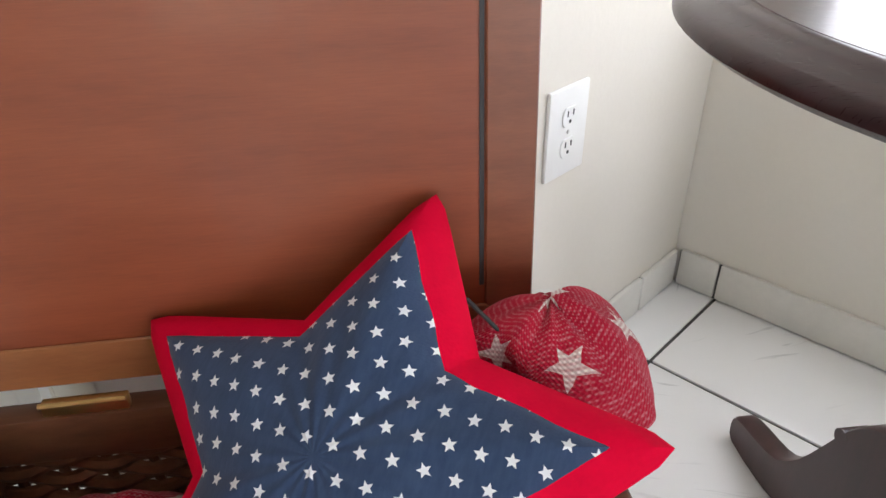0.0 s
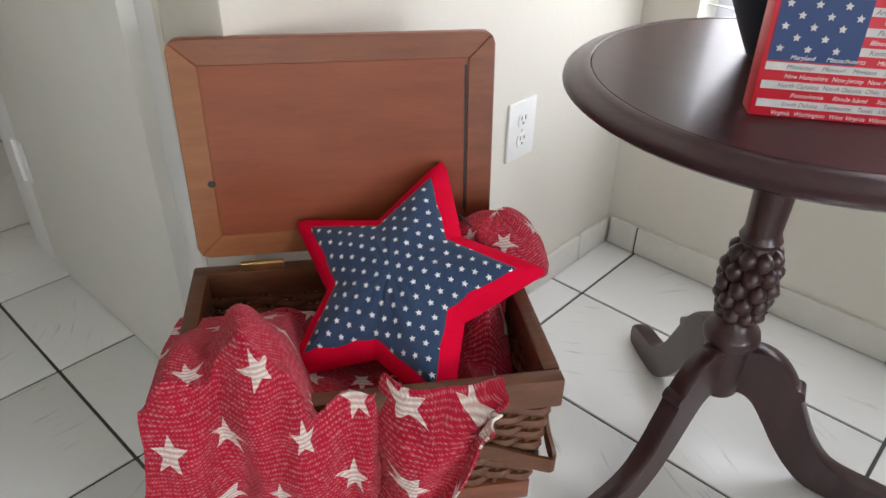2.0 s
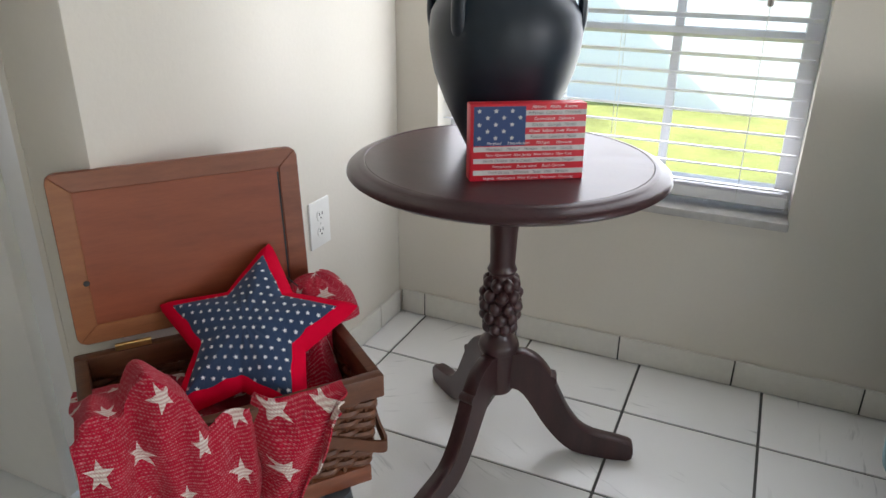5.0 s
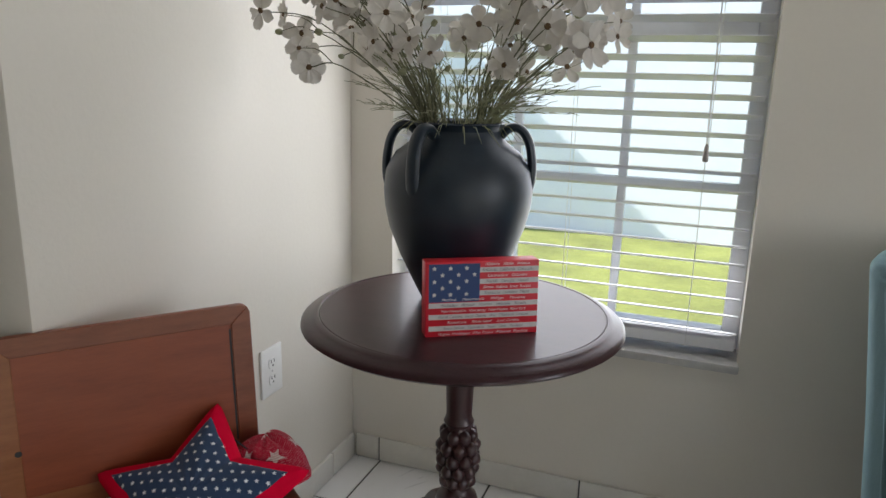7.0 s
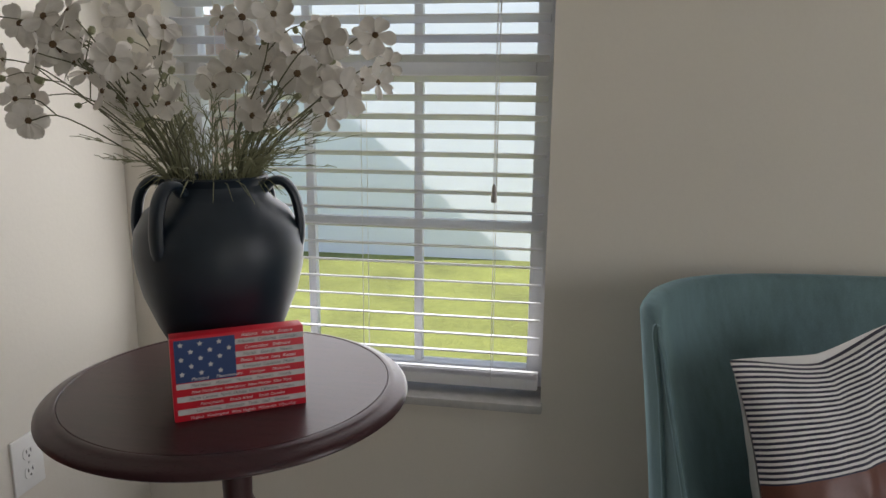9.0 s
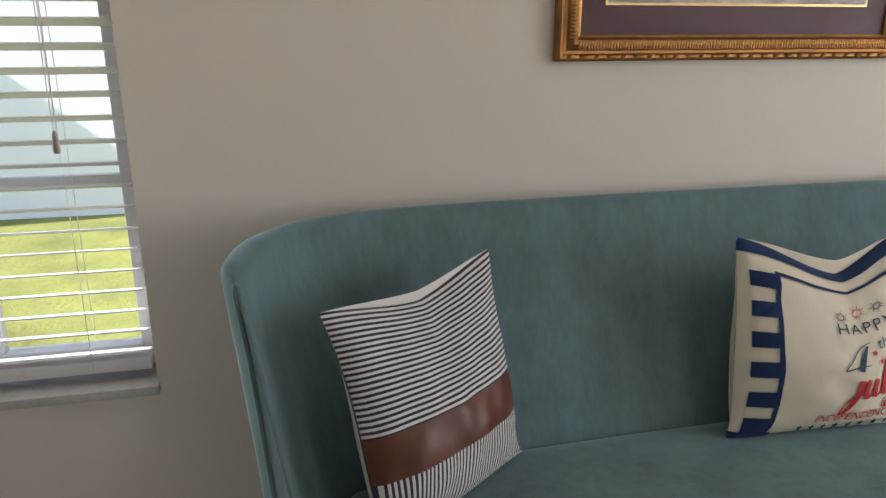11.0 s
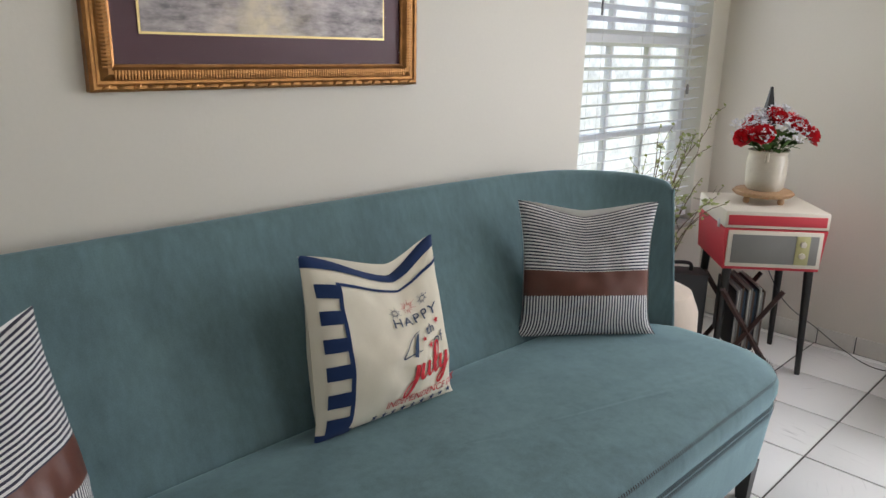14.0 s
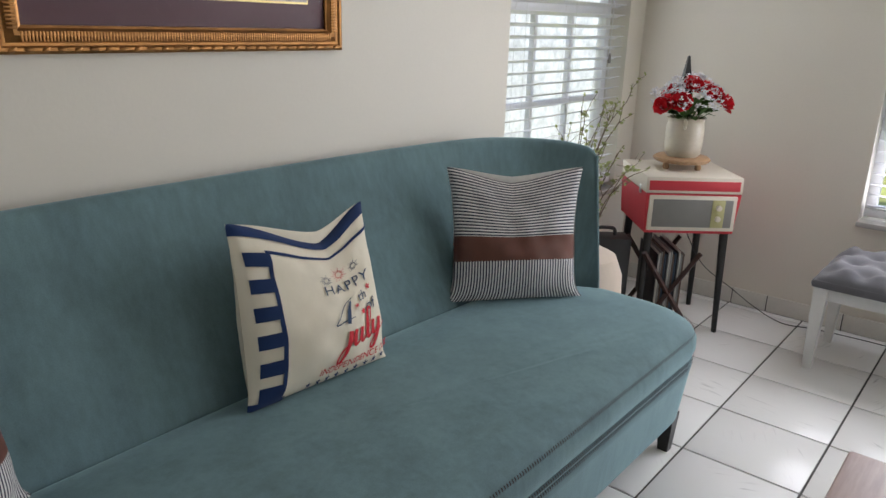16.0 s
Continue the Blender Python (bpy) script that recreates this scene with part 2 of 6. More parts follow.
TEAL.node_tree.nodes["Principled BSDF"].inputs["Sheen Tint"].default_value = (0.42, 0.62, 0.66, 1.0)
STITCH = plain("brown_stitching", (0.035, 0.024, 0.024), 0.8)
BLACKP = plain("black_lacquer", (0.012, 0.012, 0.012), 0.35)
VASE = plain("black_glazed_pottery", (0.010, 0.019, 0.030), 0.42, var=0.3, scale=5, bump=0.12, grain=25)
TICK = ticking("navy_ticking_stripe")
TICKV = ticking("navy_ticking_stripe_vertical", True, 0.0097)
LEATHER = plain("brown_leather", (0.13, 0.042, 0.026), 0.42, var=0.2, scale=14, bump=0.3, grain=220)
CANVAS = fabric("cream_canvas", (0.72, 0.66, 0.53), 0.95, var=0.05, sheen=0.05)
NAVY = fabric("navy_print", (0.015, 0.035, 0.105), 0.9, var=0.08, sheen=0.05)
WHITEC = fabric("white_cotton_back", (0.74, 0.73, 0.70), 0.95, var=0.04, sheen=0.05)
REDP = plain("red_print", (0.55, 0.02, 0.03), 0.8, var=0.06)
PAINTRED = plain("red_painted_wood", (0.62, 0.012, 0.03), 0.45, var=0.08, bump=0.06)
PAINTWHITE = plain("white_painted_wood", (0.60, 0.58, 0.57), 0.5, var=0.1, scale=40, bump=0.06)
PAINTBLUE = plain("blue_painted_wood", (0.012, 0.045, 0.16), 0.45, var=0.1, bump=0.06)
GOLD = plain("antique_gold", (0.36, 0.17, 0.055), 0.38, metal=0.75, var=0.35, scale=30, bump=0.3, grain=90)
GOLDL = plain("gold_fillet", (0.62, 0.48, 0.22), 0.35, metal=0.7, var=0.1)
MATB = plain("burgundy_mat_board", (0.06, 0.016, 0.024), 0.55, var=0.06)


# ---- building helpers ----
class Shape:
    """Corner points, faces and cloth coordinates of one mesh."""

    def __init__(self):
        self.v, self.f, self.uv = [], [], {}

    def add(self, verts, faces, uvs=None):
        k = len(self.v)
        self.v += [tuple(p) for p in verts]
        self.f += [tuple(i + k for i in q) for q in faces]
        if uvs:
            for i, t in enumerate(uvs):
                self.uv[k + i] = t
        return self

    def moved(self, m, start=0):
        for i in range(start, len(self.v)):
            self.v[i] = tuple(m @ Vector(self.v[i]))
        return self

    def mesh(self, name, material, smooth=40):
        me = bpy.data.meshes.new(name)
        me.from_pydata(self.v, [], self.f)
        if self.uv:
            lay = me.uv_layers.new(name="cloth")
            for loop in me.loops:
                lay.data[loop.index].uv = self.uv.get(loop.vertex_index, (0, 0))
        me.materials.append(material)
        if smooth:
            me.shade_smooth()
            me.set_sharp_from_angle(angle=radians(smooth))
        me.update()
        return me


def part(name, shape, material, parent=None, label="", smooth=40):
    ob = new(name, shape.mesh(name, material, smooth) if isinstance(shape, Shape) else shape)
    if parent is not None:
        ob.parent = parent
    return tagged(ob, label)


def thing(name, m, label, category, group="", kind=""):
    ob = new(name)
    ob.empty_display_size = 0.05
    ob.matrix_world = m
    return tagged(ob, label, category, group, kind)


def box(x0, x1, y0, y1, z0, z1, bev=0.003, s=None):
    """A block with chamfered edges."""
    s = s or Shape()
    b = min(bev, (x1 - x0) * 0.45, (y1 - y0) * 0.45, (z1 - z0) * 0.45)
    if b <= 0:
        vs = [(x, y, z) for z in (z0, z1) for y in (y0, y1) for x in (x0, x1)]
        return s.add(vs, [(0, 2, 3, 1), (4, 5, 7, 6), (0, 1, 5, 4), (2, 6, 7, 3), (0, 4, 6, 2), (1, 3, 7, 5)])
    bm = bmesh.new()
    bmesh.ops.create_cube(bm, size=1.0)
    for v in bm.verts:
        v.co = ((x0 + x1) / 2 + v.co.x * (x1 - x0), (y0 + y1) / 2 + v.co.y * (y1 - y0), (z0 + z1) / 2 + v.co.z * (z1 - z0))
    bmesh.ops.bevel(bm, geom=bm.edges[:], offset=b, segments=2, affect="EDGES", profile=0.5)
    bm.verts.index_update()
    s.add([v.co[:] for v in bm.verts], [[v.index for v in f.verts] for f in bm.faces])
    bm.free()
    return s


def lathe(profile, n=40, s=None, wobble=None):
    """Turned shape: (radius, height) pairs from bottom to top."""
    s = s or Shape()
    vs, fs = [], []
    for r, z in profile:
        for i in range(n):
            a = 2 * math.pi * i / n
            k = r * (wobble(a, z) if wobble else 1)
            vs.append((k * math.cos(a), k * math.sin(a), z))
    for j in range(len(profile) - 1):
        for i in range(n):
            fs.append((j * n + i, j * n + (i + 1) % n, (j + 1) * n + (i + 1) % n, (j + 1) * n + i))
    if profile[0][0] > 1e-5:
        fs.append(tuple(range(n))[::-1])
    if profile[-1][0] > 1e-5:
        fs.append(tuple((len(profile) - 1) * n + i for i in range(n)))
    return s.add(vs, fs)


def spline(pts, n):
    """Points along a smooth curve through pts."""
    p = [Vector(q) for q in pts]
    p = [p[0] * 2 - p[1]] + p + [p[-1] * 2 - p[-2]]
    out = []
    for k in range(n):
        t = k / (n - 1) * (len(p) - 3)
        i = min(int(t), len(p) - 4)
        f = t - i
        a, b, c, d = p[i:i + 4]
        out.append(0.5 * ((2 * b) + (c - a) * f + (2 * a - 5 * b + 4 * c - d) * f * f + (3 * b - a - 3 * c + d) * f ** 3))
    return out


def tube(pts, radius, n=8, s=None, flat=None):
    """A rod along pts; radius a number or a list; flat squashes it across."""
    s = s or Shape()
    p = [Vector(q) for q in pts]
    rs = radius if isinstance(radius, (list, tuple)) else [radius] * len(p)
    up = Vector((0, 0, 1))
    vs, fs = [], []
    side = None
    for i, q in enumerate(p):
        d = (p[min(i + 1, len(p) - 1)] - p[max(i - 1, 0)]).normalized()
        if side is None:
            side = d.cross(up)
            if side.length < 1e-3:
                side = d.cross(Vector((1, 0, 0)))
        side = (side - d * side.dot(d)).normalized()
        w = d.cross(side)
        for k in range(n):
            a = 2 * math.pi * k / n
            vs.append(q + side * math.cos(a) * rs[i] + w * math.sin(a) * rs[i] * (flat or 1))
    for i in range(len(p) - 1):
        for k in range(n):
            fs.append((i * n + k, i * n + (k + 1) % n, (i + 1) * n + (k + 1) % n, (i + 1) * n + k))
    fs += [tuple(range(n))[::-1], tuple((len(p) - 1) * n + k for k in range(n))]
    return s.add(vs, fs)


def prism(outline, z0, z1, bev=0.0, s=None):
    """An outline in x, y raised from z0 to z1, with its upper and lower edge chamfered."""
    s = s or Shape()
    n = len(outline)
    c = Vector((sum(p[0] for p in outline) / n, sum(p[1] for p in outline) / n))
    rings = [(z0, bev), (z0 + bev, 0), (z1 - bev, 0), (z1, bev)] if bev else [(z0, 0), (z1, 0)]
    vs, fs = [], []
    for z, b in rings:
        for i in range(n):
            p = Vector(outline[i])
            e = (Vector(outline[(i + 1) % n]) - Vector(outline[i - 1])).normalized()
            vs.append((p.x - e.y * b, p.y + e.x * b, z))
    for j in range(len(rings) - 1):
        for i in range(n):
            fs.append((j * n + i, j * n + (i + 1) % n, (j + 1) * n + (i + 1) % n, (j + 1) * n + i))
    fs += [tuple(range(n))[::-1], tuple((len(rings) - 1) * n + i for i in range(n))]
    return s.add(vs, fs)


def rounded(x0, x1, y0, y1, r, n=6):
    out = []
    for cx, cy, a0 in ((x1 - r, y0 + r, -90), (x1 - r, y1 - r, 0), (x0 + r, y1 - r, 90), (x0 + r, y0 + r, 180)):
        for k in range(n + 1):
            a = radians(a0 + 90 * k / n)
            out.append((cx + r * math.cos(a), cy + r * math.sin(a)))
    return out


def sheet(fn, nu, nv, s=None, thick=0.0):
    """A surface fn(u, v) -> (point, cloth coordinates), u and v from 0 to 1; thick gives it a back."""
    s = s or Shape()
    P = [[fn(i / nu, j / nv) for i in range(nu + 1)] for j in range(nv + 1)]
    vs = [P[j][i][0] for j in range(nv + 1) for i in range(nu + 1)]
    uv = [P[j][i][1] for j in range(nv + 1) for i in range(nu + 1)]
    w = nu + 1
    fs = [(j * w + i, j * w + i + 1, (j + 1) * w + i + 1, (j + 1) * w + i) for j in range(nv) for i in range(nu)]
    if thick:
        V = [Vector(p) for p in vs]
        back = []
        for j in range(nv + 1):
            for i in range(nu + 1):
                du = V[j * w + min(i + 1, nu)] - V[j * w + max(i - 1, 0)]
                dv = V[min(j + 1, nv) * w + i] - V[max(j - 1, 0) * w + i]
                nn = du.cross(dv)
                back.append(V[j * w + i] - (nn.normalized() if nn.length > 1e-9 else Vector((0, 0, 1))) * thick)
        k = len(vs)
        fs += [tuple(k + q for q in f[::-1]) for f in fs]
        ring = [i for i in range(w)] + [j * w + nu for j in range(1, nv + 1)] + [nv * w + i for i in range(nu - 1, -1, -1)] + [j * w for j in range(nv - 1, 0, -1)]
        for a, b in zip(ring, ring[1:] + ring[:1]):
            fs.append((b, a, k + a, k + b))
        vs, uv = vs + [p[:] for p in back], uv + uv
    return s.add(vs, fs, uv)


def words(text, size, m, material, parent, depth=0.0004, name="lettering", shear=0.0, align="CENTER"):
    cu = bpy.data.curves.new(name, "FONT")
    cu.body, cu.size, cu.extrude, cu.shear, cu.align_x, cu.align_y, cu.resolution_u = text, size, depth, shear, align, "CENTER", 3
    tmp = new(name, cu)
    bpy.context.view_layer.update()
    me = bpy.data.meshes.new_from_object(tmp.evaluated_get(bpy.context.evaluated_depsgraph_get()))
    bpy.data.objects.remove(tmp)
    me.materials.clear()
    me.materials.append(material)
    me.transform(m)
    ob = new(name, me)
    ob.parent = parent
    return ob


def star_outline(r, inner=0.45, turn=90, n=5, c=(0, 0)):
    return [(c[0] + (r if k % 2 == 0 else r * inner) * math.cos(radians(turn + 36 * k)),
             c[1] + (r if k % 2 == 0 else r * inner) * math.sin(radians(turn + 36 * k))) for k in range(2 * n)]


def wob(x, y, z, scale, seed=0):
    return noise.noise(Vector((x * scale + seed * 7.3, y * scale - seed * 3.1, z * scale + seed)))


# ---- setting ----
X0, X1, YB, H = 0.010, 4.85, -5.0, 2.6     # side walls, back wall, height
CORNER_Y = -1.085                            # where the short side wall ends
WIN_Z0, WIN_Z1 = 0.478, 2.08


def wall_with_hole(name, x0, x1, holes, label, m, th=0.16, h=H, mat=WALL):
    """A wall along x from x0 to x1, its face at y = 0 and its body behind, with openings (a, b, z0, z1)."""
    s = Shape()
    x = x0
    for a, b, z0, z1 in holes:
        box(x, a, 0, th, 0, h, 0, s)
        box(a, b, 0, th, 0, z0, 0, s)
        box(a, b, 0, th, z1, h, 0, s)
        x = b
    box(x, x1, 0, th, 0, h, 0, s)
    ob = part(name, s, mat, smooth=0)
    ob.matrix_world = m
    return tagged(ob, label, "wall", kind="structure")


WIN1, WIN2 = (0.143, 1.111), (3.728, 4.690)
wall_north = wall_with_hole("wall_north", -0.15, X1 + 0.16, [(*WIN1, WIN_Z0, WIN_Z1), (*WIN2, WIN_Z0, WIN_Z1)],
                            "cream painted wall with two blind-covered windows", Matrix.Identity(4))
WIN3 = (1.06, 2.46)
wall_east = wall_with_hole("wall_east", 0.0, -YB, [(*WIN3, WIN_Z0, WIN_Z1)], "cream painted wall with a blind-covered window",
                           pose(X1, 0, 0, 0, 0, -90))
s = Shape()
box(X0 - 0.16, X0, CORNER_Y, 0, 0, H, 0.004, s)
wall_west = tagged(part("wall_west", s, WALL), "short cream painted wall with a power outlet", "wall", kind="structure")
s = Shape()
box(-0.20, X0 - 0.16, CORNER_Y, CORNER_Y + 0.12, 0, H, 0, s)
box(-1.06, -0.20, CORNER_Y, CORNER_Y + 0.12, 2.06, H, 0, s)
box(-3.2, -1.06, -0.62, -0.5, 0, H, 0, s)
box(-1.10, -1.04, -1.06, -0.5, 0, H, 0, s)
tagged(part("wall_hall", s, WALL, smooth=0), "cream painted wall beside a white door", "wall", kind="structure")
s = Shape()
box(-3.3, -3.2, YB, -0.5, 0, H, 0, s)
# unseen south wall; its opening from x 3.4 to 4.6 is invented to admit light
box(-3.3, 3.4, YB - 0.1, YB, 0, H, 0, s)
box(4.6, X1 + 0.16, YB - 0.1, YB, 0, H, 0, s)
box(3.4, 4.6, YB - 0.1, YB, 2.35, H, 0, s)
box(3.4, 4.6, YB - 0.1, YB, 0, 0.45, 0, s)
tagged(part("wall_south", s, WALL, smooth=0), "plain cream wall closing the room, with an added opening for light", "wall", kind="structure")
tagged(part("ceiling", box(-3.3, X1 + 0.16, YB, 0.16, H, H + 0.12, 0), CEIL, smooth=0), "plain white ceiling", "ceiling", kind="structure")

floor = tagged(part("floor", box(-3.3, X1 + 0.16, YB, 0.16, -0.12, -0.004, 0), GROUT, smooth=0), "white veined floor tiles with dark grey grout", "floor", kind="structure")


# ---- windows with blinds ----
def window(name, m, w, label, tassel=None, drop=0.0, wand=None):
    """Opening w wide from x = 0, wall face at y = 0, outside towards +y."""
    root = thing(name, m, label, "window", kind="structure")
    y0, y1, f = 0.095, 0.14, 0.042
    z0, z1 = WIN_Z0 + 0.024, WIN_Z1
    part("window_sill", box(-0.004, w + 0.004, -0.024, 0.15, WIN_Z0 - 0.001, WIN_Z0 + 0.022, 0.004), SILL, root, "pale marble sill")
    fr = part("window_frame", box(0, f, y0, y1, z0, z1, 0.003, box(w - f, w, y0, y1, z0, z1, 0.003, box(f, w - f, y0, y1, z0, z0 + 0.05, 0.003,
              box(f, w - f, y0, y1, z1 - f, z1, 0.003)))), FRAMEW, root)
    part("meeting_rail", box(f, w - f, y0 - 0.006, y1 + 0.004, 1.300, 1.350, 0.003), FRAMEW, fr)
    zc = (z0 + 0.05, 0.932, 1.300, 1.350, 1.70, z1 - f)
    xs = [f + (w - 2 * f) * k / 3 for k in range(4)]
    for z in (zc[1], zc[4]):
        part("glazing_bar", box(f, w - f, y0 + 0.008, y1 - 0.012, z - 0.011, z + 0.011, 0.002), FRAMEW, fr)
    for x in xs[1:3]:
        for a, b in ((zc[0], zc[1] - 0.011), (zc[1] + 0.011, zc[2]), (zc[3], zc[4] - 0.011), (zc[4] + 0.011, zc[5])):
            part("glazing_bar", box(x - 0.011, x + 0.011, y0 + 0.008, y1 - 0.012, a, b, 0.002), FRAMEW, fr)
    for a, b in ((zc[0], zc[2]), (zc[3], zc[5])):
        p = part("pane", box(f, w - f, 0.120, 0.123, a, b, 0), GLASS, fr, smooth=0)
        p.visible_shadow = False
    bl = thing(name.replace("window", "blind"), m, "white two-inch slat blind lowered in the window", "blind")
    part("headrail", box(0.008, w - 0.008, 0.012, 0.07, WIN_Z1 - 0.055, WIN_Z1 - 0.002, 0.003), BLIND, bl)
    zb = WIN_Z0 + 0.044 + drop
    part("bottom_rail", box(0.01, w - 0.01, 0.018, 0.066, zb, zb + 0.030, 0.004), BLIND, bl)
    sl = Shape()
    tilt, hw = radians(16), 0.025
    pr = [(-hw, -0.0016), (0, 0.0012), (hw, -0.0016), (hw, 0.0012), (0, 0.004), (-hw, 0.0012)]
    pts = [(0.042 + y * math.cos(tilt) + z * math.sin(tilt), -y * math.sin(tilt) + z * math.cos(tilt)) for y, z in pr]
    sl.add([(0.010, y, z) for y, z in pts] + [(w - 0.010, y, z) for y, z in pts],
           [(i, (i + 1) % 6, 6 + (i + 1) % 6, 6 + i) for i in range(6)] + [(5, 4, 3, 2, 1, 0), (6, 7, 8, 9, 10, 11)])
    me = sl.mesh("slat", BLIND, 30)
    z = zb + 0.040
    while z < WIN_Z1 - 0.07:
        ob = part("slat", me, None, bl)
        ob.location.z = z
        ob.rotation_euler = (radians(random.uniform(-0.5, 0.5)), radians(random.uniform(-0.06, 0.06)), 0)
        z += 0.0461
    for x in (0.13, w * 0.5 + 0.02, w - 0.13):
        part("ladder_cord", tube([(x, 0.0165, zb), (x, 0.0165, WIN_Z1 - 0.05)], 0.0009, 5,
             tube([(x, 0.068, zb), (x, 0.068, WIN_Z1 - 0.05)], 0.0009, 5)), CORD, bl)
    if wand:
        part("tilt_wand", tube([(wand, 0.006, 1.40), (wand + 0.004, 0.010, WIN_Z1 - 0.05)], 0.0045, 8), plain("grey_wand", (0.16, 0.16, 0.17), 0.4), bl, "thin grey tilt wand")
    if tassel:
        x, zt = tassel
        c = part("pull_cord", tube([(x, 0.004, zt), (x + 0.001, 0.006, 1.5), (x, 0.012, WIN_Z1 - 0.04)], 0.0011, 6,
                 tube([(x + 0.006, 0.004, zt), (x + 0.010, 0.006, 1.5), (x + 0.008, 0.012, WIN_Z1 - 0.04)], 0.0011, 6)), CORD, bl)
        t = lathe([(0.002, 0.02), (0.005, 0.012), (0.0075, -0.018), (0.006, -0.024)][::-1], 14)
        t.moved(Matrix.Translation((x + 0.002, 0.001, zt)))
        part("tassel", t, plain("grey_tassel", (0.22, 0.2, 0.18), 0.5), c, "small grey tassel")
    return root


window("window_1", pose(WIN1[0], 0, 0), WIN1[1] - WIN1[0], "white framed window with marble sill facing the lawn", (0.979 - WIN1[0], 1.03))
window("window_2", pose(WIN2[0], 0, 0), WIN2[1] - WIN2[0], "white framed window with marble sill behind the sofa", (0.80, 1.12), 0.0, 0.10)
window("window_3", pose(X1, -WIN3[0], 0, 0, 0, -90), WIN3[1] - WIN3[0], "white framed window with marble sill above the bench")

# ---- outside ----
GRASS = plain("lawn", (0.17, 0.20, 0.05), 0.9, var=0.4, scale=2.5, bump=0.6, grain=30, dist=0.02)
# white wall, with the blue of its shade put into the base colour
STUCCO = plain("shade_tinted_white_stucco", (0.70, 0.77, 0.85), 0.7, var=0.05, scale=1.0)
FENCEW = plain("pinkish_fence_wood", (0.78, 0.64, 0.56), 0.8, var=0.15, scale=3)
gr = Shape()
gr.add([(-300, -300, -0.25), (300, -300, -0.25), (300, 300, -0.25), (-300, 300, -0.25)], [(0, 1, 2, 3)])
tagged(part("ground", gr, GRASS, smooth=0), "sunlit green lawn outside the windows", "lawn", kind="structure")
nb = thing("neighbour_house", pose(0, 5.0, -0.25), "white stucco house across the lawn", "house")
part("wall", box(-6.0, 6.0, 0.0, 4.0, 0, 5.2, 0), STUCCO, nb, smooth=0)
fence = thing("board_fence", pose(-2.0, 5.0, -0.25, 0, 0, -44), "pinkish wooden board fence against the white house", "fence")
part("rail", box(-0.05, -0.02, -0.70, 0.0, 0.35, 0.44, 0.003), FENCEW, fence)
part("rail", box(-0.05, -0.02, -0.70, 0.0, 1.75, 1.84, 0.003), FENCEW, fence)
for k in range(6):
    part("board", box(-0.02, 0.0, -0.708 + k * 0.118, -0.472 + k * 0.118 + 0.112, 0.02, 2.26 + 0.008 * (k % 2), 0.004), FENCEW, fence)
OLDW = plain("weathered_white_render", (0.72, 0.73, 0.73), 0.8, var=0.30, scale=5, bump=0.2, grain=20)
nb2 = thing("garden_wall", pose(9.6, -0.6, -0.25), "weathered pale garden wall beyond the far windows", "wall")
part("coping", box(-3.0, 8.0, 2.6, 2.85, 2.7, 2.8, 0.01), OLDW, nb2)
part("panel", box(-3.0, 8.0, 2.62, 2.83, 0, 2.7, 0), OLDW, nb2, smooth=0)

# ---- floor tiles and skirting ----
TS = 0.333
xs = [0.805 + TS * k for k in range(-6, 13)]
xs[4] = 0.108                                # the narrower row beside the short wall
xs = [q for q in xs if -1.3 < q < X1] + [X1 + 0.02]
ys = [-0.59 + TS * k for k in range(-4, 2)] + [0.02]
ys[2] = -1.270
tm = {}
far = Shape()


def tile_mesh(w, d):
    key = (round(w, 3), round(d, 3))
    if key not in tm:
        tm[key] = box(-w / 2, w / 2, -d / 2, d / 2, -0.012, 0.0, 0.0022).mesh("tile", TILE, 30)
    return tm[key]


SEAM = 0.0065
for i in range(len(xs) - 1):
    for j in range(len(ys) - 1):
        a, b, c, d = xs[i] + SEAM / 2, xs[i + 1] - SEAM / 2, ys[j] + SEAM / 2, ys[j + 1] - SEAM / 2
        if b < X0 and c > CORNER_Y + 0.05 and b > -1.0:
            continue
        ob = part("tile", tile_mesh(b - a, d - c), None, floor)
        ob.location = ((a + b) / 2, (c + d) / 2, random.uniform(-0.0003, 0.0003))
for i in range(-12, 13):
    for j in range(-13, -4):
        box(0.805 + TS * i + SEAM / 2, 0.805 + TS * (i + 1) - SEAM / 2, -0.59 + TS * j + SEAM / 2, -0.59 + TS * (j + 1) - SEAM / 2, -0.012, 0, 0, far)
for i in range(-12, -6):
    for j in range(-4, 1):
        box(0.805 + TS * i + SEAM / 2, 0.805 + TS * (i + 1) - SEAM / 2, -0.59 + TS * j + SEAM / 2, -0.59 + TS * (j + 1) - SEAM / 2, -0.012, 0, 0, far)
tagged(part("tile_field", far, TILE, floor, smooth=0), kind="stuff")


def skirting(name, m, cuts, label):
    root = thing(name, m, label, "baseboard", kind="structure")
    part("joint_bed", box(cuts[0], cuts[-1], -0.006, 0.0, 0, 0.076, 0), GROUT, root, smooth=0)
    for a, b in zip(cuts, cuts[1:]):
        part("skirting_tile", box(a + 0.0022, b - 0.0022, -0.011, 0.0, 0.002, 0.080, 0.003), SKIRT, root)
    return root


cuts = [0.022, 0.105] + [0.105 + 0.317 * k for k in range(1, 15)] + [X1 - 0.012]
skirting("baseboard_north", pose(0, 0, 0), cuts, "beige tile baseboard with dark joints")
skirting("baseboard_west", pose(X0, CORNER_Y, 0, 0, 0, 90), [0.0, 0.30, 0.62, 0.937, 1.074], "beige tile baseboard with dark joints")
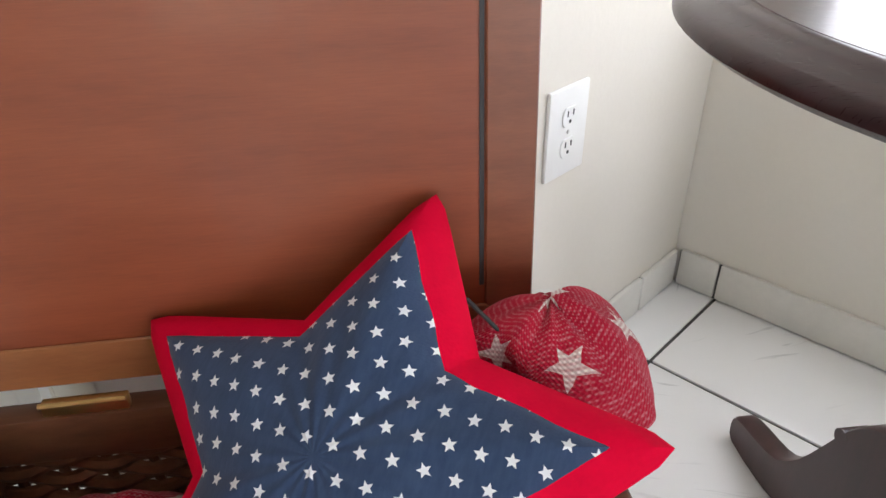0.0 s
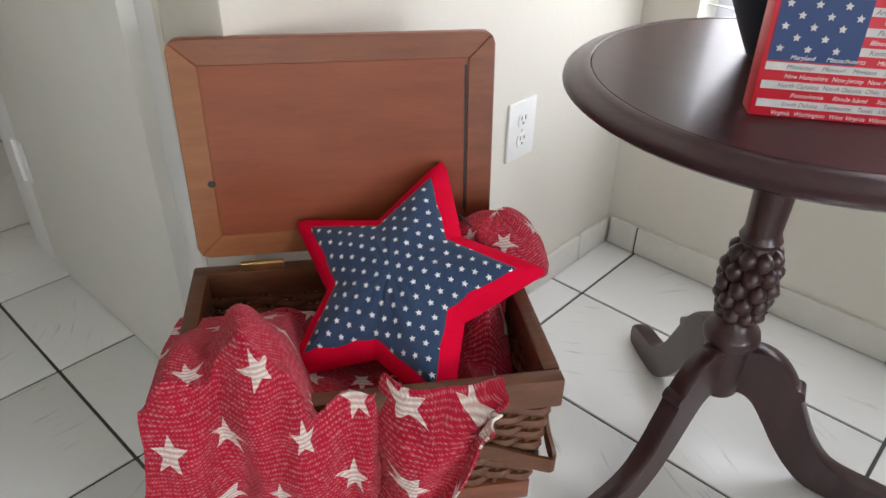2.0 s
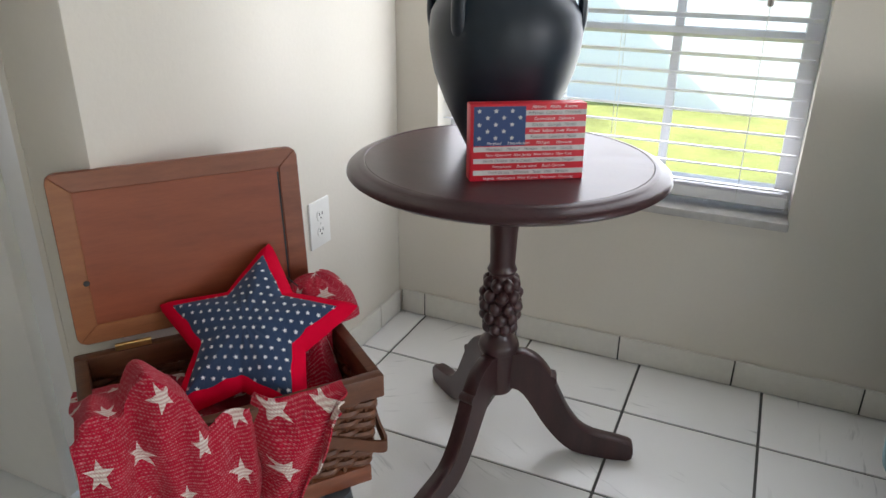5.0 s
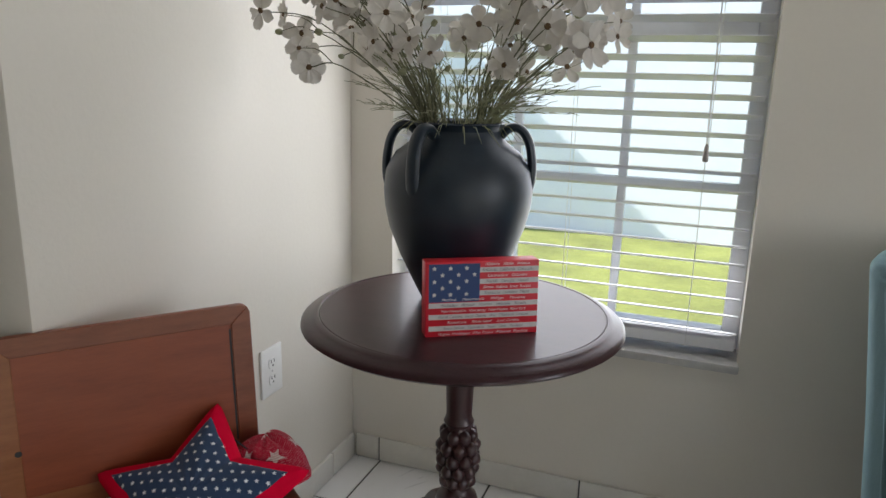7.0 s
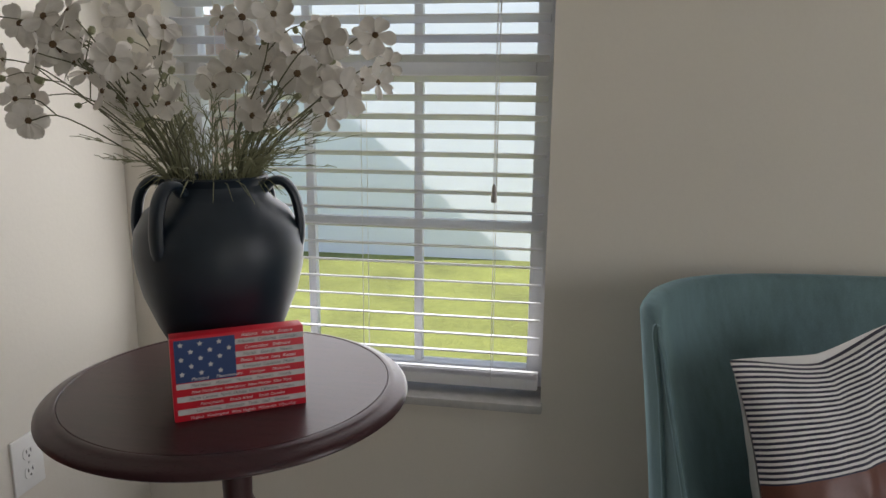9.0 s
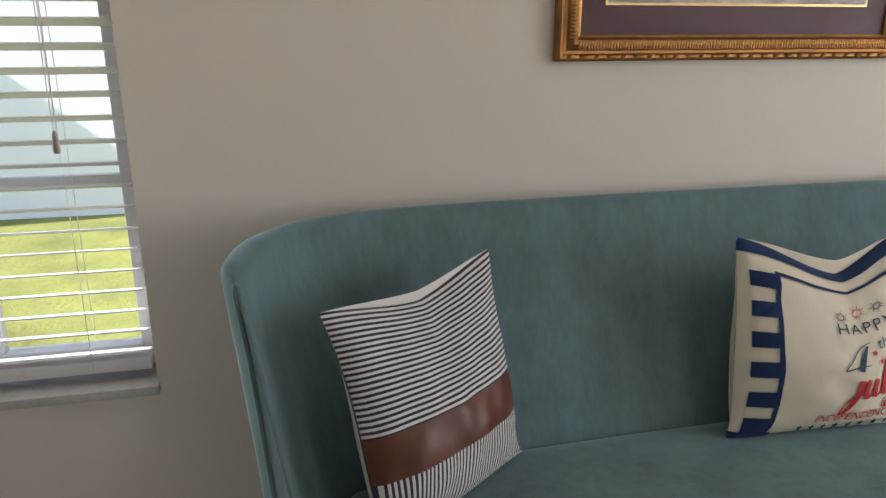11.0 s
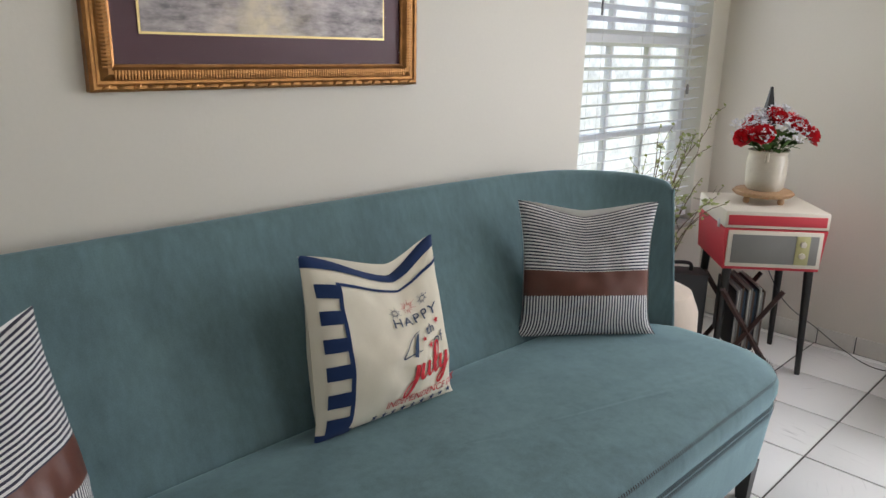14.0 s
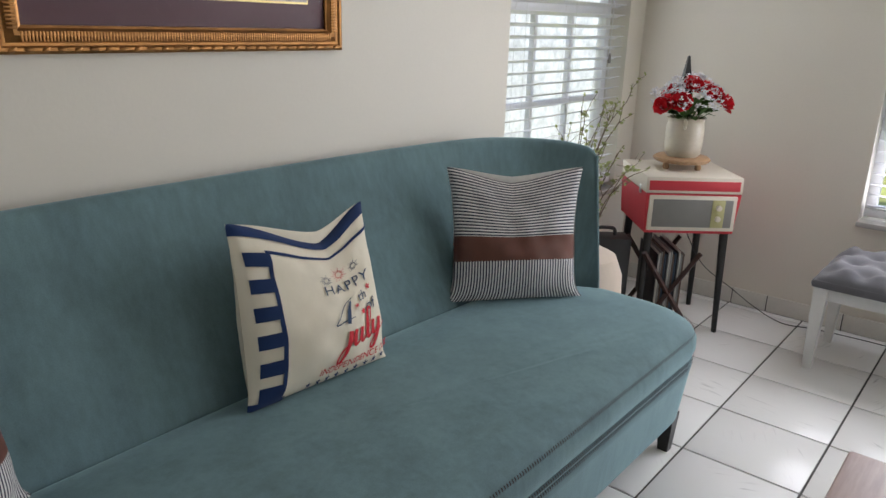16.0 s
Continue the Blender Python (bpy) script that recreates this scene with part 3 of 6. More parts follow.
skirting("baseboard_east", pose(X1, 0, 0, 0, 0, -90), [0.012, 0.29, 0.60, 0.76, 1.08, 1.4, 1.72, 2.04, 2.36, 2.68], "beige tile baseboard with dark joints")

# ---- door with hinge ----
door = thing("door_1", pose(-0.9, -1.108, 0), "plain white painted door with a hinge", "door", kind="structure")
part("slab", box(-0.02, 0.672, 0.0, 0.035, 0.008, 2.04, 0.004), DOORP, door)
part("jamb", box(0.678, 0.735, 0.022, 0.06, 0.0, 2.06, 0.004), TRIM, door, "white door jamb")
part("jamb", box(-0.16, -0.026, 0.005, 0.06, 0.0, 2.06, 0.004), TRIM, door)
for z in (0.30, 1.75):
    hg = part("hinge", box(-0.05, 0.012, -0.003, 0.002, z - 0.05, z + 0.05, 0.001), TRIM, door, "white painted hinge")
    part("knuckle", lathe([(0.006, z - 0.052), (0.006, z + 0.052)], 10).moved(Matrix.Translation((-0.023, -0.006, 0))), TRIM, hg)

# ---- power outlet ----
out = thing("power_outlet", pose(X0, -0.4435, 0.4635, 0, 0, 90), "white two-socket power outlet plate on the wall", "outlet")
part("plate", box(-0.0445, 0.0445, -0.007, 0.0, -0.0635, 0.0635, 0.003), OUTLET, out)
for dz in (-0.022, 0.022):
    so = prism([(0.0165 * math.cos(radians(a)), max(-0.0135, min(0.0135, 0.0175 * math.sin(radians(a))))) for a in range(0, 360, 12)], 0, 0.0022, 0.0006)
    so.moved(pose(0, -0.0068, dz, 90, 0, 0))
    so = part("socket", so, OUTLET, out)
    for x in (-0.0063, 0.0063):
        part("slot", box(x - 0.0012, x + 0.0012, -0.0095, -0.0088, dz + 0.001, dz + 0.009, 0), DARK, so, smooth=0)
    part("slot", lathe([(0.0026, 0), (0.0026, 0.0006)], 12).moved(pose(0, -0.0089, dz - 0.0065, 90, 0, 0)), DARK, so)
part("screw", lathe([(0.003, 0), (0.0026, 0.001)], 12).moved(pose(0, -0.0068, 0, 90, 0, 0)), STEEL, out)

# ---- pedestal table ----
TX, TY, TZ = 0.545, -0.526, 0.728
table = thing("pedestal_table", pose(TX, TY, 0), "round dark mahogany pedestal table with three curved legs", "table")
R = 0.331
part("tabletop", lathe([(0.0, TZ - 0.026), (R - 0.045, TZ - 0.026), (R - 0.03, TZ - 0.026), (R - 0.020, TZ - 0.028), (R - 0.008, TZ - 0.028), (R, TZ - 0.022), (R - 0.001, TZ - 0.016),
     (R - 0.008, TZ - 0.010), (R - 0.018, TZ - 0.007), (R - 0.024, TZ - 0.003), (R - 0.031, TZ + 0.0005), (R - 0.036, TZ + 0.0005), (R - 0.0375, TZ - 0.0015), (R - 0.039, TZ), (0, TZ)], 96), MAHOGTOP, table)
col = part("column", lathe([(0.0, 0.165), (0.034, 0.165), (0.037, 0.17), (0.037, 0.268), (0.044, 0.272), (0.0475, 0.283), (0.044, 0.296), (0.034, 0.303), (0.030, 0.312), (0.026, 0.32),
     (0.026, 0.465), (0.031, 0.469), (0.033, 0.475), (0.030, 0.481), (0.0275, 0.49), (0.030, 0.56), (0.034, 0.64), (0.036, 0.697)], 40), MAHOG, table)
bulb = part("carved_bulb", lathe([(0.026, 0.32), (0.033, 0.345), (0.038, 0.395), (0.033, 0.44), (0.026, 0.465)], 24), MAHOG, table, "carved pineapple bulb")
LOBE = lathe([(0, -0.019), (0.0085, -0.014), (0.0145, -0.004), (0.015, 0.004), (0.0095, 0.013), (0, 0.019)], 8).mesh("carved_lobe", MAHOG, 70)
for ring, (z, r) in enumerate(((0.335, 0.030), (0.362, 0.036), (0.390, 0.040), (0.418, 0.038), (0.444, 0.032))):
    for k in range(8):
        a = 2 * math.pi * (k + 0.5 * (ring % 2)) / 8
        ob = part("carved_lobe", LOBE, None, bulb)
        ob.matrix_local = pose(r * math.cos(a) * 0.92, r * math.sin(a) * 0.92, z, 0, 14 if z < 0.40 else -10, math.degrees(a))
part("top_block", box(-0.09, 0.09, -0.09, 0.09, 0.688, 0.701, 0.004), MAHOG, table)


def table_leg(ang, reach):
    top = spline([(0.02, 0.262, 0), (0.055, 0.27, 0), (0.09, 0.256, 0), (0.12, 0.222, 0), (0.148, 0.166, 0), (0.178, 0.110, 0), (0.22, 0.068, 0), (reach - 0.03, 0.050, 0), (reach - 0.004, 0.040, 0), (reach, 0.022, 0)], 30)
    bot = spline([(0.02, 0.172, 0), (0.04, 0.176, 0), (0.062, 0.164, 0), (0.088, 0.128, 0), (0.115, 0.086, 0), (0.15, 0.044, 0), (0.195, 0.012, 0), (reach - 0.05, 0.0, 0), (reach - 0.015, 0.0, 0), (reach - 0.002, 0.008, 0)], 30)
    vs, fs = [], []
    for a, b in zip(top, bot):
        for y, z, t in ((-0.017, a[1], a[0]), (-0.012, a[1] + 0.004, a[0]), (0.012, a[1] + 0.004, a[0]), (0.017, a[1], a[0]), (0.017, b[1], b[0]), (-0.017, b[1], b[0])):
            vs.append((t, y, z))
    for i in range(29):
        for k in range(6):
            fs.append((i * 6 + k, i * 6 + (k + 1) % 6, (i + 1) * 6 + (k + 1) % 6, (i + 1) * 6 + k))
    fs += [(5, 4, 3, 2, 1, 0), tuple(29 * 6 + k for k in range(6))]
    s = Shape().add(vs, fs)
    kn = lathe([(0.0, -0.0172), (0.012, -0.0172), (0.012, 0.0172), (0, 0.0172)], 12).moved(pose(0.126, 0, 0.205, 90, 0, 0))
    s.add(kn.v, kn.f)
    return s.moved(pose(0, 0, 0, 0, 0, ang))


for ang, reach in ((16.5, 0.330), (140, 0.325), (259.5, 0.325)):
    part("leg", table_leg(ang, reach), MAHOG, table)

# ---- lidded wicker basket on a stand ----
BASKET = pose(0.25, -1.10, 0, 0, 0, 52.3)
basket = thing("lidded_basket", BASKET, "brown wicker sewing basket with open wooden lid on grey stand", "basket")
BX0, BX1, BY0, BY1, BZ0, BZ1 = -0.212, 0.236, -0.130, 0.158, 0.262, 0.456


def basket_point(t, z, out=0.0):
    """Round the basket's wall at height z; t runs 0 to 4 over front, side, back and side."""
    k = 0.93 + 0.07 * (z - BZ0) / (BZ1 - BZ0)
    cx, cy, hx, hy = (BX0 + BX1) / 2, (BY0 + BY1) / 2, (BX1 - BX0) / 2 * k + out, (BY1 - BY0) / 2 * k + out
    i, f = int(t) % 4, t - int(t)
    a, b = [((-1, -1), (1, -1)), ((1, -1), (1, 1)), ((1, 1), (-1, 1)), ((-1, 1), (-1, -1))][i]
    x, y = a[0] + (b[0] - a[0]) * f, a[1] + (b[1] - a[1]) * f
    return Vector((cx + x * hx, cy + y * hy, z))


N_ST = (13, 8, 13, 8)
ROWS_W = 15
for row in range(ROWS_W):
    z = BZ0 + 0.022 + (BZ1 - BZ0 - 0.05) * row / (ROWS_W - 1)
    pts = []
    idx = 0
    for sd_ in range(4):
        n = N_ST[sd_]
        for k in range(n * 4):
            f = k / (n * 4)
            ph = math.pi * (idx + f * n) + math.pi * (row % 2)
            pts.append(basket_point(sd_ + f, z, -0.004 + 0.0048 * math.sin(ph)))
        idx += n
    pts.append(pts[0])
    part("weaver", tube(pts, 0.0048, 6, flat=1.45), WICKER, basket)
me = lathe([(0.0042, 0.0), (0.0042, BZ1 - BZ0 - 0.02)], 6).mesh("stake", WICKER)
for sd_ in range(4):
    for k in range(N_ST[sd_]):
        ob = part("stake", me, None, basket)
        a, b = basket_point(sd_ + (k + 0.5) / N_ST[sd_], BZ0, -0.004), basket_point(sd_ + (k + 0.5) / N_ST[sd_], BZ1, -0.004)
        ob.matrix_local = Matrix.Translation(a) @ (b - a).to_track_quat("Z", "Y").to_matrix().to_4x4()
s = Shape()
o, i_ = 0.006, 0.016
box(BX0 - o, BX1 + o, BY0 - o, BY0 + i_, BZ1 - 0.036, BZ1 + 0.008, 0.004, s)
box(BX0 - o, BX1 + o, BY1 - i_, BY1 + o, BZ1 - 0.036, BZ1 + 0.008, 0.004, s)
box(BX0 - o, BX0 + i_, BY0 + i_, BY1 - i_, BZ1 - 0.036, BZ1 + 0.008, 0.004, s)
box(BX1 - i_, BX1 + o, BY0 + i_, BY1 - i_, BZ1 - 0.036, BZ1 + 0.008, 0.004, s)
part("rim", s, RIMW, basket, "brown wooden rim")
part("base_board", box(BX0 * 0.92, BX1 * 0.925, BY0 * 0.95, BY1 * 0.93, BZ0 - 0.0224, BZ0 + 0.012, 0.003), LIDR, basket, "brown wooden base board")
hp = spline([basket_point(1.55, 0.425, 0.010), basket_point(1.3, 0.40, 0.012), basket_point(1.08, 0.350, 0.012), basket_point(1.0, 0.322, 0.017), basket_point(0.94, 0.326, 0.014),
             basket_point(0.8, 0.356, 0.012), basket_point(0.6, 0.392, 0.012), basket_point(0.4, 0.412, 0.010)], 40)
s = Shape()
vs, fs = [], []
for k, p in enumerate(hp):
    d = (hp[min(k + 1, 39)] - hp[max(k - 1, 0)]).normalized()
    w = Vector((d.y, -d.x, 0)).normalized()
    for a, b in ((-0.012, 0), (0.012, 0), (0.012, 0.005), (-0.012, 0.005)):
        vs.append(p + Vector((0, 0, a)) + w * b)
for k in range(39):
    for q in range(4):
        fs.append((k * 4 + q, k * 4 + (q + 1) % 4, k * 4 + 4 + (q + 1) % 4, k * 4 + 4 + q))
fs += [(3, 2, 1, 0), (156, 157, 158, 159)]
part("handle", Shape().add(vs, fs), RIMW, basket, "flat bentwood handle")
# lid, leaning back on its hinges
lid_m = pose(0.0025, BY1 + 0.001, 0.481, 90 - 6, 0, 0) @ Matrix.Diagonal((1.03, 0.99, 1, 1))
s = prism(rounded(-0.203, 0.203, 0, 0.305, 0.016), -0.018, -0.0005, 0.002)
lid = part("lid", s.moved(lid_m), LIDP, basket, "red-brown plywood lid panel")
for (x0, x1, y0, y1), nm in (((-0.203, 0.203, 0, 0.034), 0), ((-0.203, 0.203, 0.271, 0.305), 1), ((-0.203, -0.169, 0, 0.305), 2), ((0.169, 0.203, 0, 0.305), 3)):
    if nm == 0:
        ol = [(-0.188, 0), (0.188, 0), (0.198, 0.005), (0.168, 0.034), (-0.168, 0.034), (-0.198, 0.005)]
    elif nm == 1:
        ol = [(-0.168, 0.271), (0.168, 0.271), (0.198, 0.3), (0.188, 0.305), (-0.188, 0.305), (-0.198, 0.3)]
    elif nm == 2:
        ol = [(-0.203, 0.015), (-0.198, 0.005), (-0.168, 0.035), (-0.168, 0.270), (-0.198, 0.3), (-0.203, 0.29)]
    else:
        ol = [(0.168, 0.035), (0.198, 0.005), (0.203, 0.015), (0.203, 0.29), (0.198, 0.3), (0.168, 0.270)]
    part("lid_rail", prism(ol, -0.0005, 0.0022, 0.0012).moved(lid_m), LIDF if nm in (0, 2) else LIDR, lid, "brown mitred lid rail")
part("groove", prism([(0.1640, 0.05), (0.1672, 0.05), (0.1672, 0.262), (0.1640, 0.262)], -0.0003, 0.0004).moved(lid_m), DARK, lid)
part("knot_hole", lathe([(0.0055, 0), (0.0045, 0.001), (0.0, 0.0012)], 10).moved(lid_m @ pose(-0.172, 0.112, 0.0018)), DARK, lid)
for x in (-0.12, 0.11):
    h = part("hinge", box(x - 0.03, x + 0.03, BY1 - 0.014, BY1 - 0.006, BZ1 + 0.008, BZ1 + 0.020, 0.0015), BRASS, basket, "small brass hinge")
    part("hinge_pin", tube([(x - 0.03, BY1 - 0.015, BZ1 + 0.020), (x + 0.03, BY1 - 0.015, BZ1 + 0.020)], 0.0022, 8), BRASS, h)
part("lid_stay", tube([basket_point(0.98, BZ1, -0.03) + Vector((0, 0.14, 0.02)), Vector((0.185, 0.08, 0.53)), Vector((0.150, 0.10, 0.565)), Vector((0.09, 0.115, 0.57))], 0.0017, 6), DARK, basket, "thin dark lid cord")
# painted stand
s = Shape()
box(-0.175, 0.175, -0.118, -0.092, 0.205, 0.2395, 0.003, s)
part("apron", s, GREYP, basket, "slate grey painted apron")
part("apron", box(-0.175, 0.175, 0.092, 0.118, 0.205, 0.2395, 0.003), GREYP, basket)
part("apron", box(-0.175, -0.15, -0.09, 0.09, 0.205, 0.2395, 0.003), GREYP, basket)
part("apron", box(0.15, 0.175, -0.09, 0.09, 0.205, 0.2395, 0.003), GREYP, basket)
for sx in (-1, 1):
    for sy in (-1, 1):
        lg = lathe([(0.010, 0), (0.013, 0.004), (0.0145, 0.03), (0.016, 0.05), (0.021, 0.058), (0.0215, 0.066), (0.017, 0.074), (0.021, 0.083), (0.0215, 0.091), (0.016, 0.099), (0.0155, 0.104), (0.019, 0.112),
                    (0.0185, 0.13), (0.021, 0.16), (0.023, 0.19), (0.026, 0.205), (0.026, 0.237)], 20)
        lg.moved(Matrix.Shear("XY", 4, (-sx * 0.10, -sy * 0.16)) @ Matrix.Identity(4))
        part("leg", lg.moved(Matrix.Translation((sx * 0.165 + (0.012 if sx > 0 else 0), -0.150 if sy < 0 else 0.142, 0))), GREYP, basket, "turned slate grey leg")

# ---- throw ----
throw = thing("throw_blanket", BASKET, "red woven throw with cream stars draped from the basket", "blanket")


def lerp(a, b, t):
    return a + (b - a) * t


def curve(t, pts):
    for (a, va), (b, vb) in zip(pts, pts[1:]):
        if t <= b:
            f = (t - a) / (b - a)
            return lerp(va, vb, f * f * (3 - 2 * f))
    return pts[-1][1]


def drape(u, v):
    top = curve(u, [(0, 0.500), (0.08, 0.535), (0.17, 0.515), (0.27, 0.562), (0.38, 0.525), (0.46, 0.472), (0.56, 0.470), (0.625, 0.464), (0.66, 0.478), (0.85, 0.475), (1, 0.471)])
    hem = curve(u, [(0, 0.02), (0.12, 0.025), (0.25, 0.07), (0.38, 0.135), (0.50, 0.17), (0.62, 0.185), (0.68, 0.215), (0.78, 0.295), (0.88, 0.375), (0.95, 0.425), (1, 0.466)])
    x = lerp(-0.225, 0.165, u)
    fold = 0.020 * math.sin(u * 17.0 + 0.6) + 0.010 * math.sin(u * 41 + 2)
    if u > 0.655:
        fold *= max(0.3, 1 - (u - 0.655) * 12)
    if v < 0.36:
        f = v / 0.36
        y = lerp(0.06, -0.138, f)
        g = min(1.0, max(0.0, (u - 0.36) / 0.12))
        z = lerp(lerp(0.445, 0.33, g), top, lerp(math.sin(f * math.pi / 2) ** 1.3, f ** 3, g)) + lerp(0.022, 0.004, g) * wob(x, y, 0, 16, 2) * (1 - f * 0.5)
        x += 0.012 * wob(x, y, 1, 14, 3)
        y -= fold * f
        run = f * (0.24 + 0.5 - top)
    else:
        f = (v - 0.36) / 0.64
        bulge = math.sin(min(1, f * 3.2) * math.pi / 2)
        y = -0.138 - 0.040 * bulge - 0.034 * f - fold * (0.6 + 0.7 * f) - 0.012 * math.sin(f * 5 + u * 9) * f
        z = lerp(top, hem, f)
        x += 0.010 * wob(u * 3, f * 2, 0, 3, 5) + lerp(0, -0.030, f) * (0.35 + 0.65 * u) - 0.028 * max(0, 1 - u * 4) * math.exp(-((f - 0.33) / 0.12) ** 2) * 1.0
        if abs(u - 0.655) < 0.05:
            y += 0.022 * (1 - abs(u - 0.655) / 0.05)
        y += 0.006 * wob(x, z, 0, 30, 9)
        run = 0.24 + 0.5 - z
    return (x, y, z), (u * 0.46 + 0.03 * math.sin(v * 6), -run)


s = sheet(drape, 110, 110, thick=0.003)
part("drape", s, THROW, throw)


def heap(u, v):
    x, y = lerp(BX0 + 0.02, BX1 - 0.02, u), lerp(BY0 + 0.02, BY1 - 0.02, v)
    e = min(u, 1 - u, v, 1 - v) * 6
    z = 0.34 + 0.055 * min(1, e) + 0.035 * wob(x, y, 0, 13, 4) + 0.015 * wob(x, y, 0, 30, 6)
    if u < 0.45:
        z += 0.035 * math.sin(u / 0.45 * math.pi) * min(1, v * 3)
    k = min(1, max(0, (x - 0.140) / 0.04)) * min(1, max(0, (y + 0.02) / 0.06))
    z += 0.12 * k * (1 - 0.4 * min(1, max(0, (x - 0.185) / 0.03)))
    return (x, y, z), (x * 1.3, y * 1.3)


part("filling", sheet(heap, 60, 40), THROW, throw)


def roll(u, v):
    """Bunched end of the throw, with a deep fold opening towards the room."""
    a = 2 * math.pi * u
    lat = math.pi * (v - 0.5)
    dent = math.exp(-(((u - 0.625) / 0.085) ** 2 + ((v - 0.70) / 0.085) ** 2))
    lip = math.exp(-(((u - 0.625) / 0.15) ** 2 + ((v - 0.74) / 0.17) ** 2)) - dent
    k = 1 + 0.10 * wob(math.cos(a), math.sin(a), v * 2, 2.2, 8) + 0.045 * math.sin(a * 3 + v * 7) + 0.03 * math.sin(a * 7 - v * 11)
    k *= 1 - 0.62 * dent + 0.10 * max(0, lip)
    x = 0.205 + 0.090 * math.cos(lat) * math.cos(a) * k
    y = 0.098 + 0.056 * math.cos(lat) * math.sin(a) * k
    z = 0.435 + 0.125 * math.sin(lat) * (1 + 0.08 * wob(math.cos(a), v, 3, 3, 1)) - 0.012 * dent
    if z < 0.47:
        x = min(x, 0.214)
    return (x, y, z), (u * 0.42, v * 0.36)


part("blanket_roll", sheet(roll, 110, 70), THROW, throw)
s = Shape()
for k in range(46):
    u = random.uniform(0.0, 0.30)
    p, _ = drape(u, random.choice((1.0, 1.0, 0.97)))
    p = Vector(p)
    ln = min(p.z - 0.002, random.uniform(0.02, 0.05))
    tube([p, p + Vector((random.uniform(-0.006, 0.006), random.uniform(-0.012, 0.002), -ln))], [0.0022, 0.0012], 5, s)
tagged(part("fringe", s, CREAMY, throw, "cream yarn fringe"), kind="stuff")


def turned_corner(u, v):
    """The pale wrong side of the turned-up hem."""
    p, _ = drape(0.015 + 0.27 * u, 1.0 - (0.34 - 0.28 * u ** 1.3 + 0.015 * math.sin(u * 20)) * v)
    return (p[0], p[1] - 0.005 - 0.006 * math.sin(v * math.pi), p[2] + 0.003), (p[0] + 0.02, p[2])


part("turned_hem", sheet(turned_corner, 26, 18, thick=0.002), THROWB, throw, "pale wrong side of the hem")
part("care_tag", box(-0.060, -0.035, -0.190, -0.188, 0.045, 0.072, 0.0005), WHITEC, throw, "small white care tag")

# ---- star cushion ----
star_right = Vector((0.865, -0.503, 0.03)).normalized()
star_up = Vector((0.403, 0.700, 0.580)).normalized()
star_out = star_right.cross(star_up).normalized()
star_up = star_out.cross(star_right)
STAR_M = BASKET @ Matrix.Translation((0.066, 0.032, 0.499)) @ Matrix((star_right, star_up, star_out)).transposed().to_4x4()
sc = thing("star_cushion", STAR_M, "red star cushion with a navy star-print centre", "cushion")


def star_r(a, R, inner):
    s_ = 2 * math.pi / 5
    m = abs((a + s_ / 2) % s_ - s_ / 2)
    nx, ny = math.sin(math.pi / 5) * inner, 1 - inner * math.cos(math.pi / 5)
    return R * nx / (nx * math.cos(m) + ny * math.sin(m))


def star_cap(R, inner, height, base, na=120, nr=22, grow=0.0, wr=0.004, tip=0.90):
    vs, fs, uv = [], [], []
    for j in range(nr + 1):
        t = j / nr
        for i in range(na):
            a = 2 * math.pi * i / na
            rr = star_r(a, R, inner)
            rr = min(rr, R * tip + (rr - R * tip) * 0.55) if rr > R * tip else rr
            q = Vector((rr * t * math.sin(a), rr * t * math.cos(a)))
            e = 1 - t ** 2.6
            puff = height * (e ** 0.6) * (0.55 + 0.45 * (1 - q.length / R)) if t < 1 else 0
            puff += wr * wob(q.x, q.y, 0, 28, 5) * min(1, (1 - t) * 4) + 0.6 * wr * math.sin(i * 0.9) * t * (1 - t) * 2
            vs.append((q.x, q.y, base + puff))
            uv.append((q.x, q.y))
    for j in range(nr):
        for i in range(na):
            fs.append((j * na + i, (j + 1) * na + i, (j + 1) * na + (i + 1) % na, j * na + (i + 1) % na))
    return Shape().add(vs, [f[::-1] for f in fs], uv)


f_ = star_cap(0.197, 0.52, 0.050, 0.0)
b_ = star_cap(0.197, 0.52, 0.04, 0.0)
f_.add([(x, y, -z) for x, y, z in b_.v], [q[::-1] for q in b_.f])
part("cover", f_, RED, sc, "bright red cotton cover")
part("applique", star_cap(0.156, 0.545, 0.036, 0.0185, wr=0.003, tip=0.97), STARCLOTH, sc, "navy cotton star with small white stars")

# ---- vase with flowers ----
vase = thing("amphora_vase", pose(0.505, -0.463, TZ), "large black pottery vase with looped handles", "vase")
VP = [(0.0, 0.003), (0.068, 0.0), (0.074, 0.006), (0.091, 0.04), (0.119, 0.10), (0.143, 0.16), (0.153, 0.205), (0.1555, 0.24), (0.150, 0.28), (0.130, 0.315), (0.099, 0.338), (0.088, 0.352), (0.086, 0.362),
      (0.092, 0.372), (0.094, 0.376), (0.090, 0.379), (0.082, 0.374), (0.079, 0.36), (0.09, 0.33), (0.12, 0.27), (0.0, 0.25)]
part("body", lathe([(r, z) for r, z in VP], 64, wobble=lambda a, z: 1 + 0.006 * math.sin(3 * a + z * 30)), VASE, vase)
for a in (14, 74, 194, 254):
    h = tube(spline([(0.086, 0, 0.352), (0.105, 0, 0.368), (0.126, 0, 0.365), (0.143, 0, 0.340), (0.151, 0, 0.300), (0.151, 0, 0.265), (0.147, 0, 0.245)], 22), 0.0155, 12, flat=0.62)
    part("handle", h.moved(pose(0, 0, 0, 0, 0, a) @ Matrix.Diagonal((1.0, 1.0, 1, 1))), VASE, vase)
PETAL = plain("white_silk_petal", (0.60, 0.57, 0.52), 0.8, var=0.08, scale=30)
